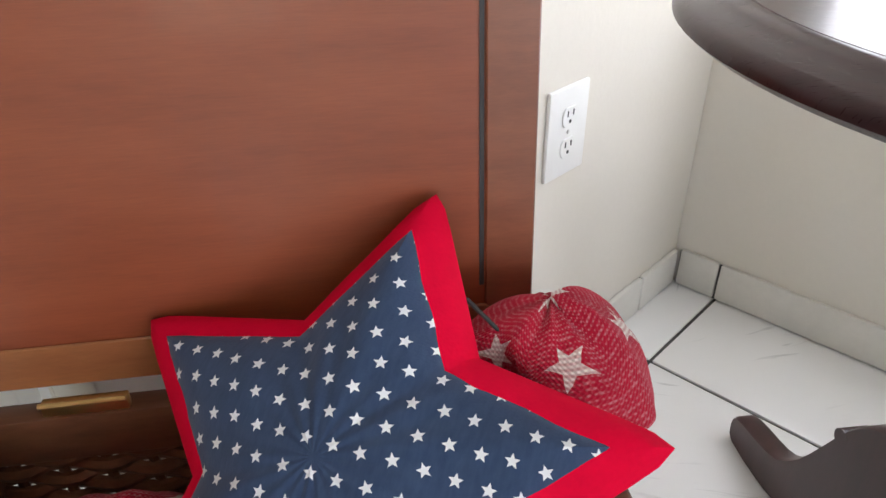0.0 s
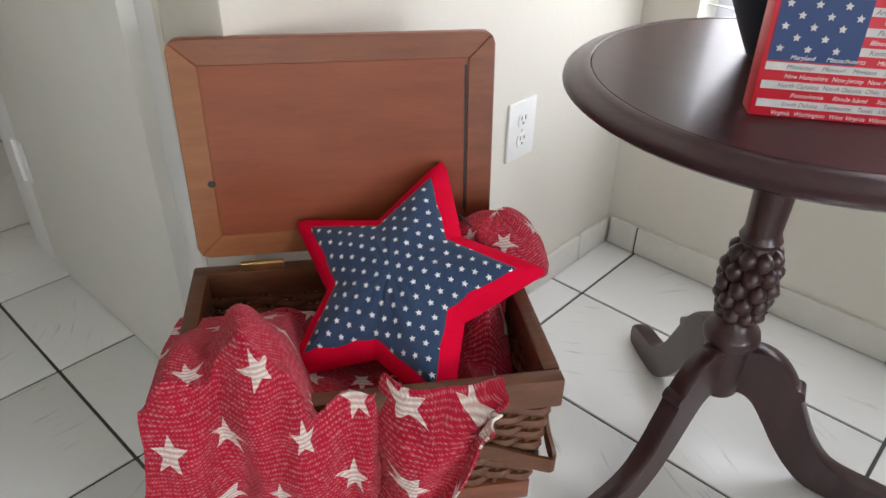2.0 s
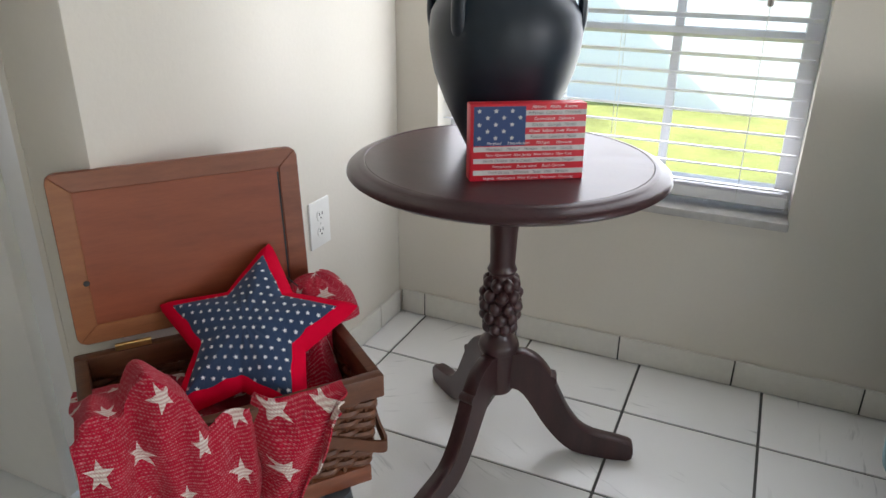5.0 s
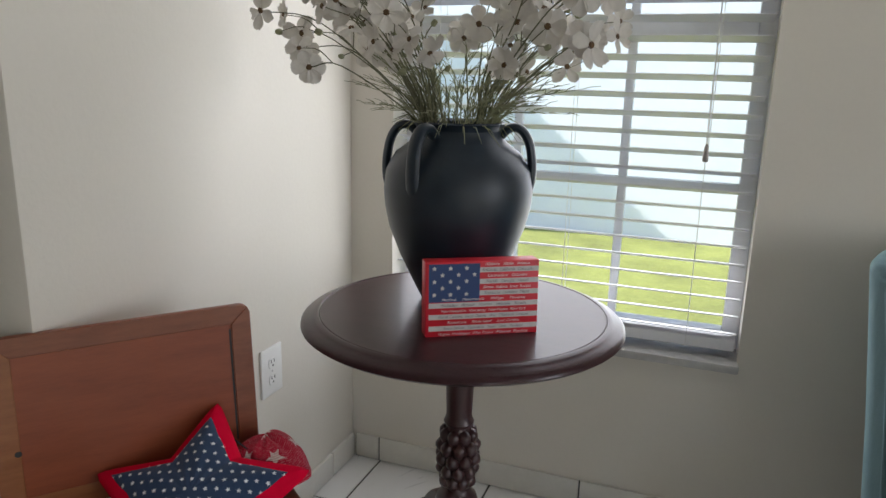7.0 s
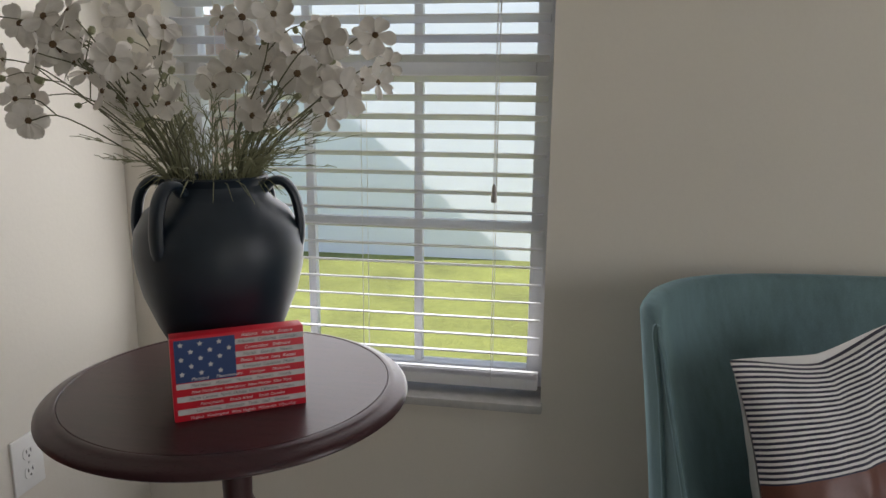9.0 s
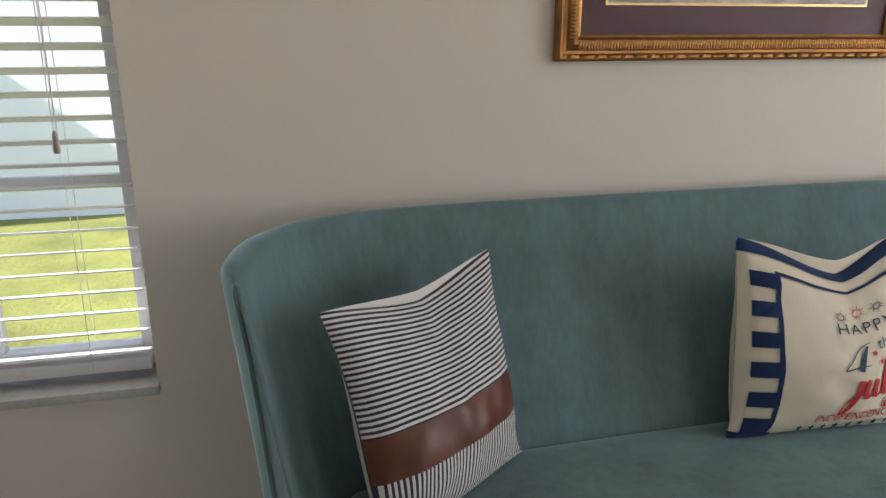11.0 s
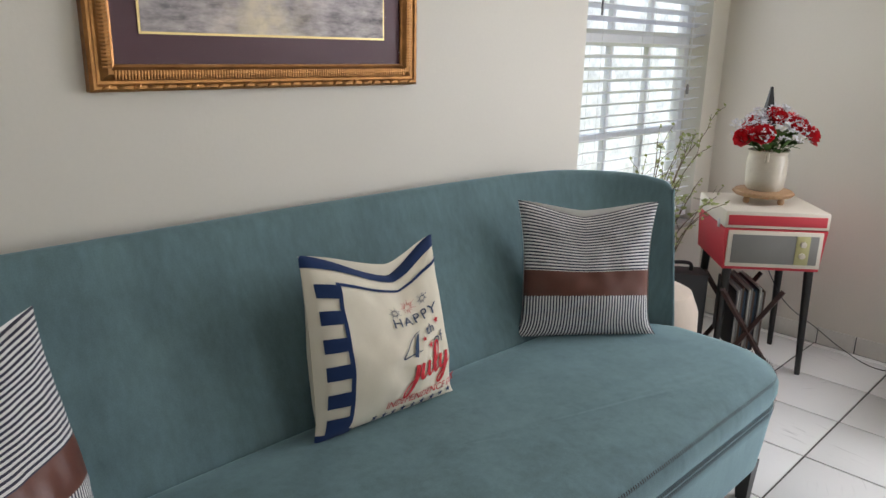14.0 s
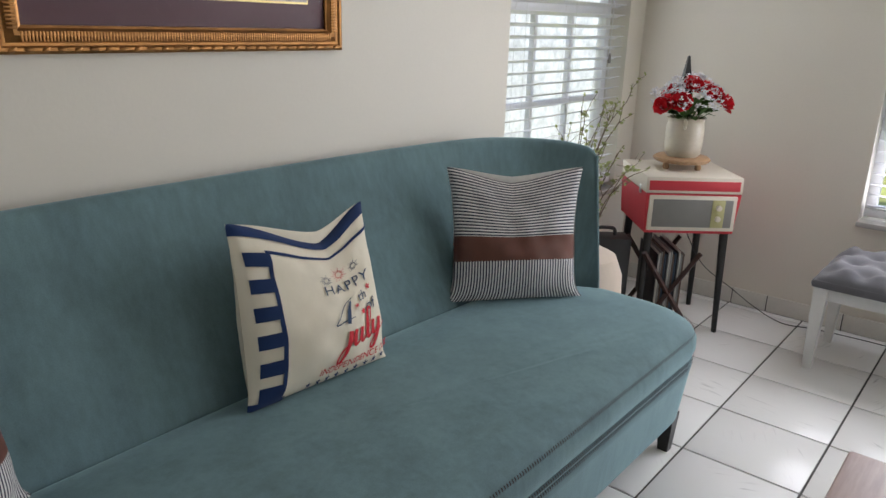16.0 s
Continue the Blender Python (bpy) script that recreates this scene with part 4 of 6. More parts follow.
FCENT = plain("brown_flower_centre", (0.11, 0.065, 0.03), 0.9, var=0.4, grain=400, bump=0.6)
STEM = plain("sage_green_stem", (0.11, 0.11, 0.06), 0.7, var=0.3)
FERN = plain("sage_green_foliage", (0.22, 0.225, 0.13), 0.8, var=0.35)
for mat_ in (PETAL, FERN):
    mat_.node_tree.nodes["Principled BSDF"].inputs["Subsurface Weight"].default_value = 0.0


def petal_shape(k, n=6, r=0.042):
    s_ = Shape()
    rnd = random.Random(k)
    for q in range(n):
        a = 2 * math.pi * q / n + rnd.uniform(-0.14, 0.14)
        L, W, cup = r * rnd.uniform(0.86, 1.12), r * rnd.uniform(0.34, 0.47), rnd.uniform(-0.45, 0.55)
        ph = rnd.uniform(0, 6)
        vs = []
        for j in range(7):
            t = j / 6
            w = W * (math.sin(min(1, t * 1.2 + 0.12) * math.pi / 2) ** 1.3) * (1 if t < 0.7 else 1 - 0.45 * ((t - 0.7) / 0.3) ** 2)
            for i in range(7):
                b = (i - 3) / 3
                notch = 0.05 * L * (1 if i % 2 else 0) * (t > 0.9)
                vs.append((0.003 + (L * t - notch) * (1 - 0.06 * b * b), b * w, cup * L * t * t + 0.16 * W * b * b + 0.06 * L * t * math.sin(b * 3 + ph)))
        m = pose(0, 0, 0.0006 * (q % 2), 0, 0, math.degrees(a))
        s_.add([m @ Vector(p) for p in vs], [(j * 7 + i, j * 7 + i + 1, j * 7 + i + 8, j * 7 + i + 7) for j in range(6) for i in range(6)])
    return s_


PET = [petal_shape(k, 5 + k % 2).mesh("petals", PETAL, 60) for k in range(8)]
CEN = lathe([(0.0, -0.004), (0.006, -0.003), (0.0078, 0.001), (0.006, 0.004), (0.003, 0.0046), (0, 0.0042)], 12).mesh("flower_centre", FCENT)
BUD = lathe([(0, -0.006), (0.004, -0.004), (0.005, 0.0), (0.0035, 0.005), (0, 0.006)], 8).mesh("bud", FERN)
bq = thing("flower_bouquet", pose(0.500, -0.463, TZ + 0.30), "white silk cosmos flowers with sage foliage in the vase", "flowers")
random.seed(11)
twigs = Shape()


def flower(tip, d, st, scale):
    face = (d * 0.45 + Vector((0.25 + random.uniform(-0.6, 0.6), -0.9 + random.uniform(-0.2, 0.5), random.uniform(-0.25, 0.45)))).normalized()
    m = Matrix.Translation(tip) @ face.to_track_quat("Z", "Y").to_matrix().to_4x4() @ pose(0, 0, 0, 0, 0, random.uniform(0, 360)) @ Matrix.Scale(scale, 4)
    ob = part("petals", random.choice(PET), None, st)
    ob.matrix_local = m
    ob = part("flower_centre", CEN, None, st)
    ob.matrix_local = m


HEADS = [(-0.395, 0.285), (-0.32, 0.345), (-0.235, 0.335), (-0.295, 0.178), (-0.195, 0.222), (-0.132, 0.250), (-0.105, 0.290), (-0.068, 0.340), (-0.055, 0.208), (0.012, 0.258),
         (0.030, 0.362), (0.064, 0.362), (0.098, 0.228), (0.140, 0.180), (0.156, 0.295), (0.208, 0.330), (0.255, 0.232), (0.290, 0.325), (0.340, 0.290), (-0.145, 0.370),
         (0.195, 0.352), (0.305, 0.250), (-0.340, 0.250), (-0.325, 0.220), (0.155, 0.255), (-0.190, 0.300), (0.120, 0.335), (0.225, 0.270)]
for k in range(44):
    if k < len(HEADS):
        across, hgt = HEADS[k]
    else:
        across, hgt = random.choice((-1, 1)) * random.uniform(0.05, 0.30), random.uniform(0.20, 0.36)
    out_ = min(1.0, abs(across) / 0.36)
    away = random.uniform(-0.13, 0.13)
    dx, dy = across * 0.942 - away * 0.334, across * 0.334 + away * 0.942
    dx += max(0.0, -0.47 - dx)
    a = math.atan2(dy, dx)
    base = Vector((0.05 * math.cos(a), 0.05 * math.sin(a), 0.0))
    tip = Vector((dx, dy, max(0.15, hgt)))
    droop = 0.02 + 0.05 * out_
    q1 = base.lerp(tip, 0.30) + Vector((-dx * 0.12, 0, 0.035))
    q2 = base.lerp(tip, 0.68) + Vector((random.uniform(-0.02, 0.02), random.uniform(-0.02, 0.02), droop))
    pts = spline([base, q1, q2, tip], 16)
    st = part("stem", tube(pts, [0.0019 - 0.0008 * i / 15 for i in range(16)], 5), STEM, bq)
    d = (pts[-1] - pts[-2]).normalized()
    flower(tip, d, st, random.uniform(0.66, 1.0))
    for q in range(2 if k % 3 else 1):
        p = pts[random.randint(8, 12)]
        e = p + Vector((random.uniform(-0.05, 0.05) + 0.15 * dx, random.uniform(-0.05, 0.03), random.uniform(0.0, 0.06)))
        br = part("side_stem", tube(spline([p, p.lerp(e, 0.5) + Vector((0.004, 0, 0.012)), e], 6), [0.0013] * 3 + [0.001] * 3, 5), STEM, st)
        if q == 0 and k % 4:
            flower(e, (e - p).normalized(), st, random.uniform(0.6, 0.95))
        else:
            ob = part("bud", BUD, None, st)
            ob.matrix_local = Matrix.Translation(e) @ (e - p).to_track_quat("Z", "Y").to_matrix().to_4x4() @ Matrix.Scale(random.uniform(1.0, 1.5), 4)
for k in range(95):
    side = -1 if k % 2 else 1
    a = (0 if side > 0 else math.pi) + random.uniform(-1.2, 1.2)
    r = random.uniform(0.05, 0.23)
    tip = Vector((r * math.cos(a) * 1.1, r * math.sin(a) * 0.75, random.uniform(0.10, 0.235) - 0.15 * max(0, r - 0.12)))
    base = Vector((0.062 * math.cos(a), 0.062 * math.sin(a), 0.05))
    pts = spline([base, base.lerp(tip, 0.5) + Vector((-0.1 * tip.x + random.uniform(-0.015, 0.015), 0, 0.022)), tip], 8)
    tube(pts, [0.0011, 0.001, 0.001, 0.001, 0.0009, 0.0008, 0.0006, 0.0005], 4, twigs)
    for q in range(15):
        i = random.randint(1, 7)
        p = pts[i]
        d = (pts[i] - pts[i - 1]).normalized()
        e = p + d * random.uniform(0.008, 0.025) + Vector((random.uniform(-0.016, 0.016), random.uniform(-0.016, 0.016), random.uniform(-0.004, 0.012)))
        tube([p, p.lerp(e, 0.5) + Vector((0, 0, 0.002)), e], [0.0008, 0.0008, 0.0005], 3, twigs)
for k in range(70):
    a = random.uniform(0, 2 * math.pi)
    p = Vector((0.08 * math.cos(a), 0.08 * math.sin(a), 0.075))
    e = p + Vector((0.045 * math.cos(a) + random.uniform(-0.02, 0.02), 0.045 * math.sin(a) + random.uniform(-0.02, 0.02), random.uniform(-0.04, 0.03)))
    tube([p, p.lerp(e, 0.5) + Vector((0, 0, 0.012)), e], [0.001, 0.0009, 0.0005], 4, twigs)
tagged(part("foliage", twigs, FERN, bq, "feathery sage green foliage"), kind="stuff")

# ---- flag block ----
fb = thing("flag_block", pose(0.6295, -0.6590, TZ, -3.0, 0, 32.5), "painted wooden block with flag stripes and lettering", "decoration")
FW, FH = 0.2150, 0.141
body = part("body", box(-FW / 2, FW / 2, 0.0, 0.038, 0, FH, 0.0018), PAINTRED, fb)
sh_ = FH / 13
for k in range(13):
    z0 = FH - (k + 1) * sh_
    x0 = -FW / 2 + (0.101 if k < 7 else 0.006)
    if k % 2 == 1:
        part("white_stripe", box(x0, FW / 2 - 0.001, -0.0012, 0.0002, z0 + 0.0008, z0 + sh_ - 0.0008, 0), PAINTWHITE, body, smooth=0)
can = part("canton", box(-FW / 2 + 0.006, -FW / 2 + 0.101, -0.0014, 0.0002, FH - 7 * sh_ + 0.001, FH - 0.004, 0), PAINTBLUE, body, smooth=0)
for r_, xs_ in enumerate(([0, 2, 4], [1, 3, 5], [0, 2, 4], [1, 3, 5], [0, 2, 4])):
    for c_ in xs_:
        if r_ in (1, 3) and c_ == 5 and r_ == 3:
            continue
        st = prism(star_outline(0.0046, 0.5), 0, 0.0008)
        part("star", st.moved(pose(-FW / 2 + 0.016 + c_ * 0.0150, -0.0014, FH - 0.012 - r_ * 0.0122, 90, 0, 0)), PAINTWHITE, can)
INKW = plain("white_ink", (0.8, 0.75, 0.74), 0.6)
INKB = plain("grey_ink", (0.16, 0.16, 0.17), 0.6)
STATES = ["Alabama   Alaska   Arizona", "Arkansas  California  Colorado", "Connecticut   Delaware", "Florida   Georgia   Hawaii", "Illinois  Indiana  Iowa  Kansas", "Kentucky  Louisiana  Maine",
          "Maryland      Massachusetts      Michigan      Minnesota", "Mississippi    Missouri    Montana    Nebraska    Nevada", "New Hampshire  New Jersey  New Mexico  New York",
          "North Carolina  North Dakota  Ohio  Oklahoma  Oregon", "Pennsylvania     Rhode Island     South Carolina", "South Dakota   Tennessee   Texas   Utah   Vermont", "Virginia  Washington  West Virginia  Wisconsin  Wyoming"]
for k, tx in enumerate(STATES):
    xc = 0.046 if k < 6 else 0.002
    words(tx, 0.0078 if k < 6 else 0.0072, pose(xc, -0.0016, FH - (k + 0.5) * sh_, 90, 0, 0), INKB if k % 2 else INKW, body, 0.0001, shear=0.25)

# ---- curved sofa ----
CX = 2.480
sofa = thing("sofa", pose(CX, 0, 0), "long teal upholstered sofa with a curved back", "sofa")
low = spline([(-1.065, -0.545, 0), (-1.055, -0.462, 0), (-0.985, -0.372, 0), (-0.82, -0.318, 0), (-0.5, -0.306, 0), (0, -0.305, 0), (0.5, -0.306, 0), (0.82, -0.318, 0), (0.985, -0.372, 0), (1.055, -0.462, 0), (1.065, -0.545, 0)], 81)
top = spline([(-1.152, -0.405, 0), (-1.115, -0.270, 0), (-1.02, -0.155, 0), (-0.84, -0.098, 0), (-0.5, -0.080, 0), (0, -0.074, 0), (0.5, -0.080, 0), (0.83, -0.105, 0), (1.04, -0.170, 0), (1.155, -0.290, 0), (1.196, -0.425, 0)], 81)
ZS, ZT, ZB = 0.36, 0.880, 0.15


def back_pt(i, k):
    """Section of the back at station i: up the inner face, over the top, down the outer face."""
    a, b = low[i], top[i]
    t_ = Vector((low[min(i + 1, 80)] - low[max(i - 1, 0)])).normalized()
    out = Vector((-t_.y, t_.x, 0))
    edge = abs(i - 40) / 40
    zt = ZT - (0.016 * max(0, (edge - 0.5) / 0.5) if i > 40 else 0) - 0.016 * max(0, (edge - 0.75) / 0.25) ** 2 - 0.018 * max(0, (edge - 0.93) / 0.07) ** 2.5
    inner = [(0.0, ZS), (0.10, 0.44), (0.30, 0.52), (0.52, 0.62), (0.74, 0.72), (0.90, min(0.80, zt - 0.045)), (0.97, zt - 0.03), (1.0, zt - 0.012)]
    if k < 8:
        f, z = inner[k]
        p = a.lerp(b, f)
        p.z = z
        return p
    k -= 8
    o = [(0.010, zt - 0.002), (0.022, zt), (0.034, zt - 0.003), (0.042, zt - 0.016), (0.040, 0.72), (0.032, 0.55), (0.02, 0.36), (0.005, ZB)][k]
    thin = math.sqrt(max(0.02, 1 - (max(0, edge - 0.90) / 0.10) ** 2))
    p = b + out * (o[0] * thin)
    p.z = o[1]
    if k >= 4:
        base = a + out * (0.006 + 0.044 * thin)
        f = (k - 3) / 4
        p = p.lerp(Vector((base.x, max(base.y, p.y - 0.10), 0)), f * 0.75)
    p.z = o[1]
    p.y = min(p.y, -0.006)
    return p


vs = [back_pt(i, k) for i in range(81) for k in range(16)]
fs = [(i * 16 + k, (i + 1) * 16 + k, (i + 1) * 16 + k + 1, i * 16 + k + 1) for i in range(80) for k in range(15)]
fs += [tuple(range(16)), tuple(80 * 16 + k for k in range(16))[::-1]]
fs += [(i * 16, i * 16 + 15, (i + 1) * 16 + 15, (i + 1) * 16) for i in range(80)]
part("backrest", Shape().add(vs, fs), TEAL, sofa, smooth=50)
for i in (0, 80):
    part("piping", tube([back_pt(i, k) + Vector((0, -0.002, 0)) for k in range(16)], 0.0050, 8), TEAL, sofa)


def seat_outline(grow, n=26):
    """Plan of the seat: straight front, round front corners, back edge under the backrest."""
    hw, yf, r = 1.098 + grow, -0.921 - grow, 0.20
    out = []
    for k in range(n + 1):
        a = radians(180 + 90 * k / n)
        out.append((-hw + r + r * math.cos(a), yf + r * 0.92 + r * 0.92 * math.sin(a)))
    for k in range(1, 20):
        out.append((lerp(-hw + r, hw - r, k / 20), yf))
    for k in range(n + 1):
        a = radians(270 + 90 * k / n)
        out.append((hw - r + r * math.cos(a), yf + r * 0.92 + r * 0.92 * math.sin(a)))
    out += [(hw, -0.56), (hw - 0.03, -0.50), (hw - 0.12, -0.352 + grow), (0.78, -0.290 + grow), (0.4, -0.278 + grow), (0, -0.276 + grow), (-0.4, -0.278 + grow), (-0.78, -0.290 + grow), (-hw + 0.12, -0.352 + grow), (-hw + 0.03, -0.50), (-hw, -0.56)]
    return out


def stack(levels, top=None):
    """Rings of the seat outline at (grow, height); the top closes in a soft crown."""
    s_ = Shape()
    rings = [seat_outline(g) for g, _ in levels]
    n = len(rings[0])
    vs_, fs_ = [], []
    for (g, z), ring in zip(levels, rings):
        vs_ += [(x, y, z) for x, y in ring]
    for j in range(len(levels) - 1):
        fs_ += [(j * n + i, j * n + (i + 1) % n, (j + 1) * n + (i + 1) % n, (j + 1) * n + i) for i in range(n)]
    fs_.append(tuple(range(n))[::-1])
    if top is not None:
        last = rings[-1]
        for q in range(1, 9):
            f = 1 - q / 8
            for x, y in last:
                cx, cy = x * f, -0.60 + (y + 0.60) * f
                z = levels[-1][1] + (top - levels[-1][1]) * (1 - f * f) + 0.0035 * wob(cx, cy, 0, 6, 3) * (1 - f * f) + 0.0022 * wob(cx * 2.5, cy, 0, 14, 5) * f * (1 - f) * 4
                vs_.append((cx, cy, z))
            j = len(levels) - 2 + q
            fs_ += [(j * n + i, j * n + (i + 1) % n, (j + 1) * n + (i + 1) % n, (j + 1) * n + i) for i in range(n)]
    return s_.add(vs_, fs_)


part("seat_cushion", stack([(-0.01, 0.318), (0.006, 0.325), (0.013, 0.35), (0.012, 0.375), (0.004, 0.393), (-0.008, 0.404), (-0.03, 0.415), (-0.06, 0.421)], 0.432), TEAL, sofa, "flat teal bench cushion", smooth=50)
part("base", stack([(-0.022, 0.118), (-0.008, 0.122), (0.0, 0.20), (0.006, 0.27), (0.009, 0.292), (0.004, 0.300), (-0.03, 0.304)]), TEAL, sofa, smooth=50)
part("band", stack([(-0.02, 0.303), (0.006, 0.305), (0.008, 0.312), (-0.02, 0.319)]), TEAL, sofa, smooth=50)


def stitches(grow, z, name):
    ring = [Vector((x, y, 0)) for x, y in seat_outline(grow)][:72]
    s_ = Shape()
    for a, b in zip(ring, ring[1:]):
        n = max(1, round((b - a).length / 0.0088))
        d = (b - a).normalized()
        o = Vector((d.y, -d.x, 0))
        for k in range(n):
            p = a.lerp(b, (k + 0.5) / n)
            q = [p + d * 0.0016 + o * 0.0012 + Vector((0, 0, z - 0.0065)), p - d * 0.0012 + o * 0.0035 + Vector((0, 0, z)), p - d * 0.0028 + o * 0.0005 + Vector((0, 0, z + 0.0065))]
            for i in range(2):
                w = d * 0.0016
                s_.add([q[i] - w, q[i] + w, q[i + 1] + w, q[i + 1] - w], [(0, 1, 2, 3)])
    return tagged(part(name, s_, STITCH, sofa, "brown whip stitching", smooth=0), kind="stuff")


stitches(0.0045, 0.395, "stitching")
stitches(0.008, 0.302, "stitching")
stitches(0.009, 0.320, "stitching")
for x in (-0.945, 0.945):
    for y in (-0.882, -0.36):
        lg = Shape()
        lg.add([(-0.024, -0.024, 0.13), (0.024, -0.024, 0.13), (0.024, 0.024, 0.13), (-0.024, 0.024, 0.13), (-0.016, -0.016, 0), (0.016, -0.016, 0), (0.016, 0.016, 0), (-0.016, 0.016, 0)],
               [(3, 2, 1, 0)[::-1], (4, 5, 6, 7)[::-1], (0, 1, 5, 4)[::-1], (1, 2, 6, 5)[::-1], (2, 3, 7, 6)[::-1], (3, 0, 4, 7)[::-1]])
        part("leg", lg.moved(Matrix.Translation((x, y, 0))), BLACKP, sofa, "tapered black wooden leg", smooth=0)


# ---- cushions ----
def cushion_fn(tl, tr, br, bl, depth, side, chop=0.0, pinch=0.05, seed=0, mid=0.0):
    tl, tr, br, bl = (Vector(p) for p in (tl, tr, br, bl))
    nrm = (tr - tl).cross(bl - tl).normalized() * -1

    def fn(u, v):
        a, b = 2 * u - 1, 2 * v - 1
        sag = 1 - b * b if b < 0 else 1 - b ** 8
        u2 = 0.5 + 0.5 * a * (1 - pinch * sag)
        v2 = 0.5 + 0.5 * b * (1 - (0.3 if b < 0 else 0.12) * pinch * (1 - a * a))
        p = (tl * (1 - u2) + tr * u2) * (1 - v2) + (bl * (1 - u2) + br * u2) * v2
        e = max(0.0, (1 - a ** 2)) * max(0.0, (1 - b ** 2))
        puff = e ** 0.50 * (1 + 0.35 * b * (1 - b * b))
        if chop:
            k = max(0.0, 1 - abs(a - mid) / (1 + mid if a < mid else 1 - mid))
            k = (0.55 * k + 0.45 * (0.5 - 0.5 * math.cos(math.pi * k))) * max(0, 1 - v * 1.5) ** 1.2
            p = p + (bl - tl) * (chop * k)
            puff *= 1 - 0.5 * k
        wr = 0.007 * wob(u * 3, v * 3, side, 2.6, seed) * min(1, e * 3)
        wr += 0.009 * math.sin((a + b) * 9 + seed) * max(0, abs(a * b) - 0.25) * min(1, 6 * e)
        return p + nrm * side * (depth * puff + wr), (u, v)
    return fn


def cushion(name, corners, depth, label, bands, chop=0.085, pinch=0.125, seed=0, back=WHITEC, size=0.43, mid=0.0):
    """Cushion from its four corners; bands are (name, v0, v1, material, label) down its front."""
    c = [Vector(p) for p in corners]
    o = (c[2] + c[3]) / 2
    root = thing(name, Matrix.Translation(o), label, "cushion", "cushions on the sofa")
    loc = [p - o for p in c]
    front, rear = cushion_fn(*loc, depth, 1, chop, pinch, seed, mid), cushion_fn(*loc, depth, -1, chop * 0.62, pinch * 0.9, seed + 3, mid)
    for nm, v0, v1, mat_, lb in bands:
        nv = max(4, int(40 * (v1 - v0)))
        sh = sheet(lambda u, v: (lambda q: (q[0], (u * size, (v0 + (v1 - v0) * v) * size)))(front(u, v0 + (v1 - v0) * v)), 44, nv)
        sh.f = [f[::-1] for f in sh.f]
        part(nm, sh, mat_, root, lb, smooth=70)
    part("top_edge", sheet(lambda u, v: (Vector(front(u, 0)[0]).lerp(Vector(rear(u, 0)[0]), v) + Vector((0, 0, 0.010 * math.sin(math.pi * v) * math.sin(math.pi * u))), (u, v)), 44, 6), back, root, smooth=70)
    part("rear_panel", sheet(lambda u, v: (rear(u, v)[0], (u, v)), 30, 30), back, root, smooth=70)
    return root, front


STRIPES = [("striped_panel", 0, 0.55, TICK, "navy and white ticking stripes"), ("leather_band", 0.55, 0.735, LEATHER, "brown leather band"), ("lower_panel", 0.735, 1, TICKV, "fine upright navy stripes")]
STRIPES_B = [("striped_panel", 0, 0.51, TICK, "navy and white ticking stripes"), ("leather_band", 0.51, 0.70, LEATHER, "brown leather band"), ("lower_panel", 0.70, 1, TICKV, "fine upright navy stripes")]
cushion("striped_cushion", [(1.451, -0.430, 0.796), (1.798, -0.214, 0.819), (1.842, -0.332, 0.428), (1.512, -0.572, 0.424)], 0.085,
        "striped cushion with a brown leather band at the sofa end", STRIPES, seed=2)
cushion("striped_cushion", [(3.159, -0.188, 0.826), (3.437, -0.508, 0.836), (3.413, -0.555, 0.426), (3.064, -0.272, 0.424)], 0.085,
        "striped cushion with a brown leather band in the sofa corner", STRIPES_B, chop=0.10, seed=5, mid=-0.05)
jc, jf = cushion("slogan_cushion", [(2.305, -0.279, 0.827), (2.743, -0.236, 0.795), (2.667, -0.408, 0.430), (2.266, -0.376, 0.426)], 0.079,
                 "cream canvas cushion with navy border and holiday lettering", [("front_panel", 0, 1, CANVAS, "cream canvas front")], chop=0.20, pinch=0.055, seed=7, back=CANVAS, mid=0.22)


def on_cushion(shape, lift=0.0028):
    """Lay a flat shape, drawn in u to the right and v down, on the cushion's front."""
    out_ = []
    for u, v, w in shape.v:
        e = 0.01
        u -= 0.36 * u * (1 - u)
        p = Vector(jf(u, v)[0])
        du, dv = Vector(jf(min(1, u + e), v)[0]) - Vector(jf(max(0, u - e), v)[0]), Vector(jf(u, min(1, v + e))[0]) - Vector(jf(u, max(0, v - e))[0])
        nn = dv.cross(du).normalized() * -1
        if nn.y > 0:
            nn = -nn
        out_.append(p + nn * (lift + w))
    shape.v = [tuple(p) for p in out_]
    return shape


def strip(u0, u1, v0, v1, n=10):
    return sheet(lambda a, b: ((lerp(u0, u1, a), lerp(v0, v1, b), 0.0), (0, 0)), n, n)


def print_part(name, sh, mat_, lb=""):
    return part(name, on_cushion(sh), mat_, jc, lb, smooth=60)


print_part("border_line", strip(0.205, 0.235, 0.135, 0.985, 30), NAVY)
print_part("border_line", strip(0.235, 0.995, 0.135, 0.155, 30), NAVY)
print_part("border_band", strip(0.0, 1.0, 0.0, 0.062, 40), NAVY)
print_part("border_band", strip(0.0, 0.26, 0.965, 0.998, 12), NAVY)
for v0 in (0.150, 0.300, 0.455, 0.605, 0.755, 0.890):
    print_part("border_bar", strip(0.055, 0.206, v0, v0 + 0.078, 10), NAVY)


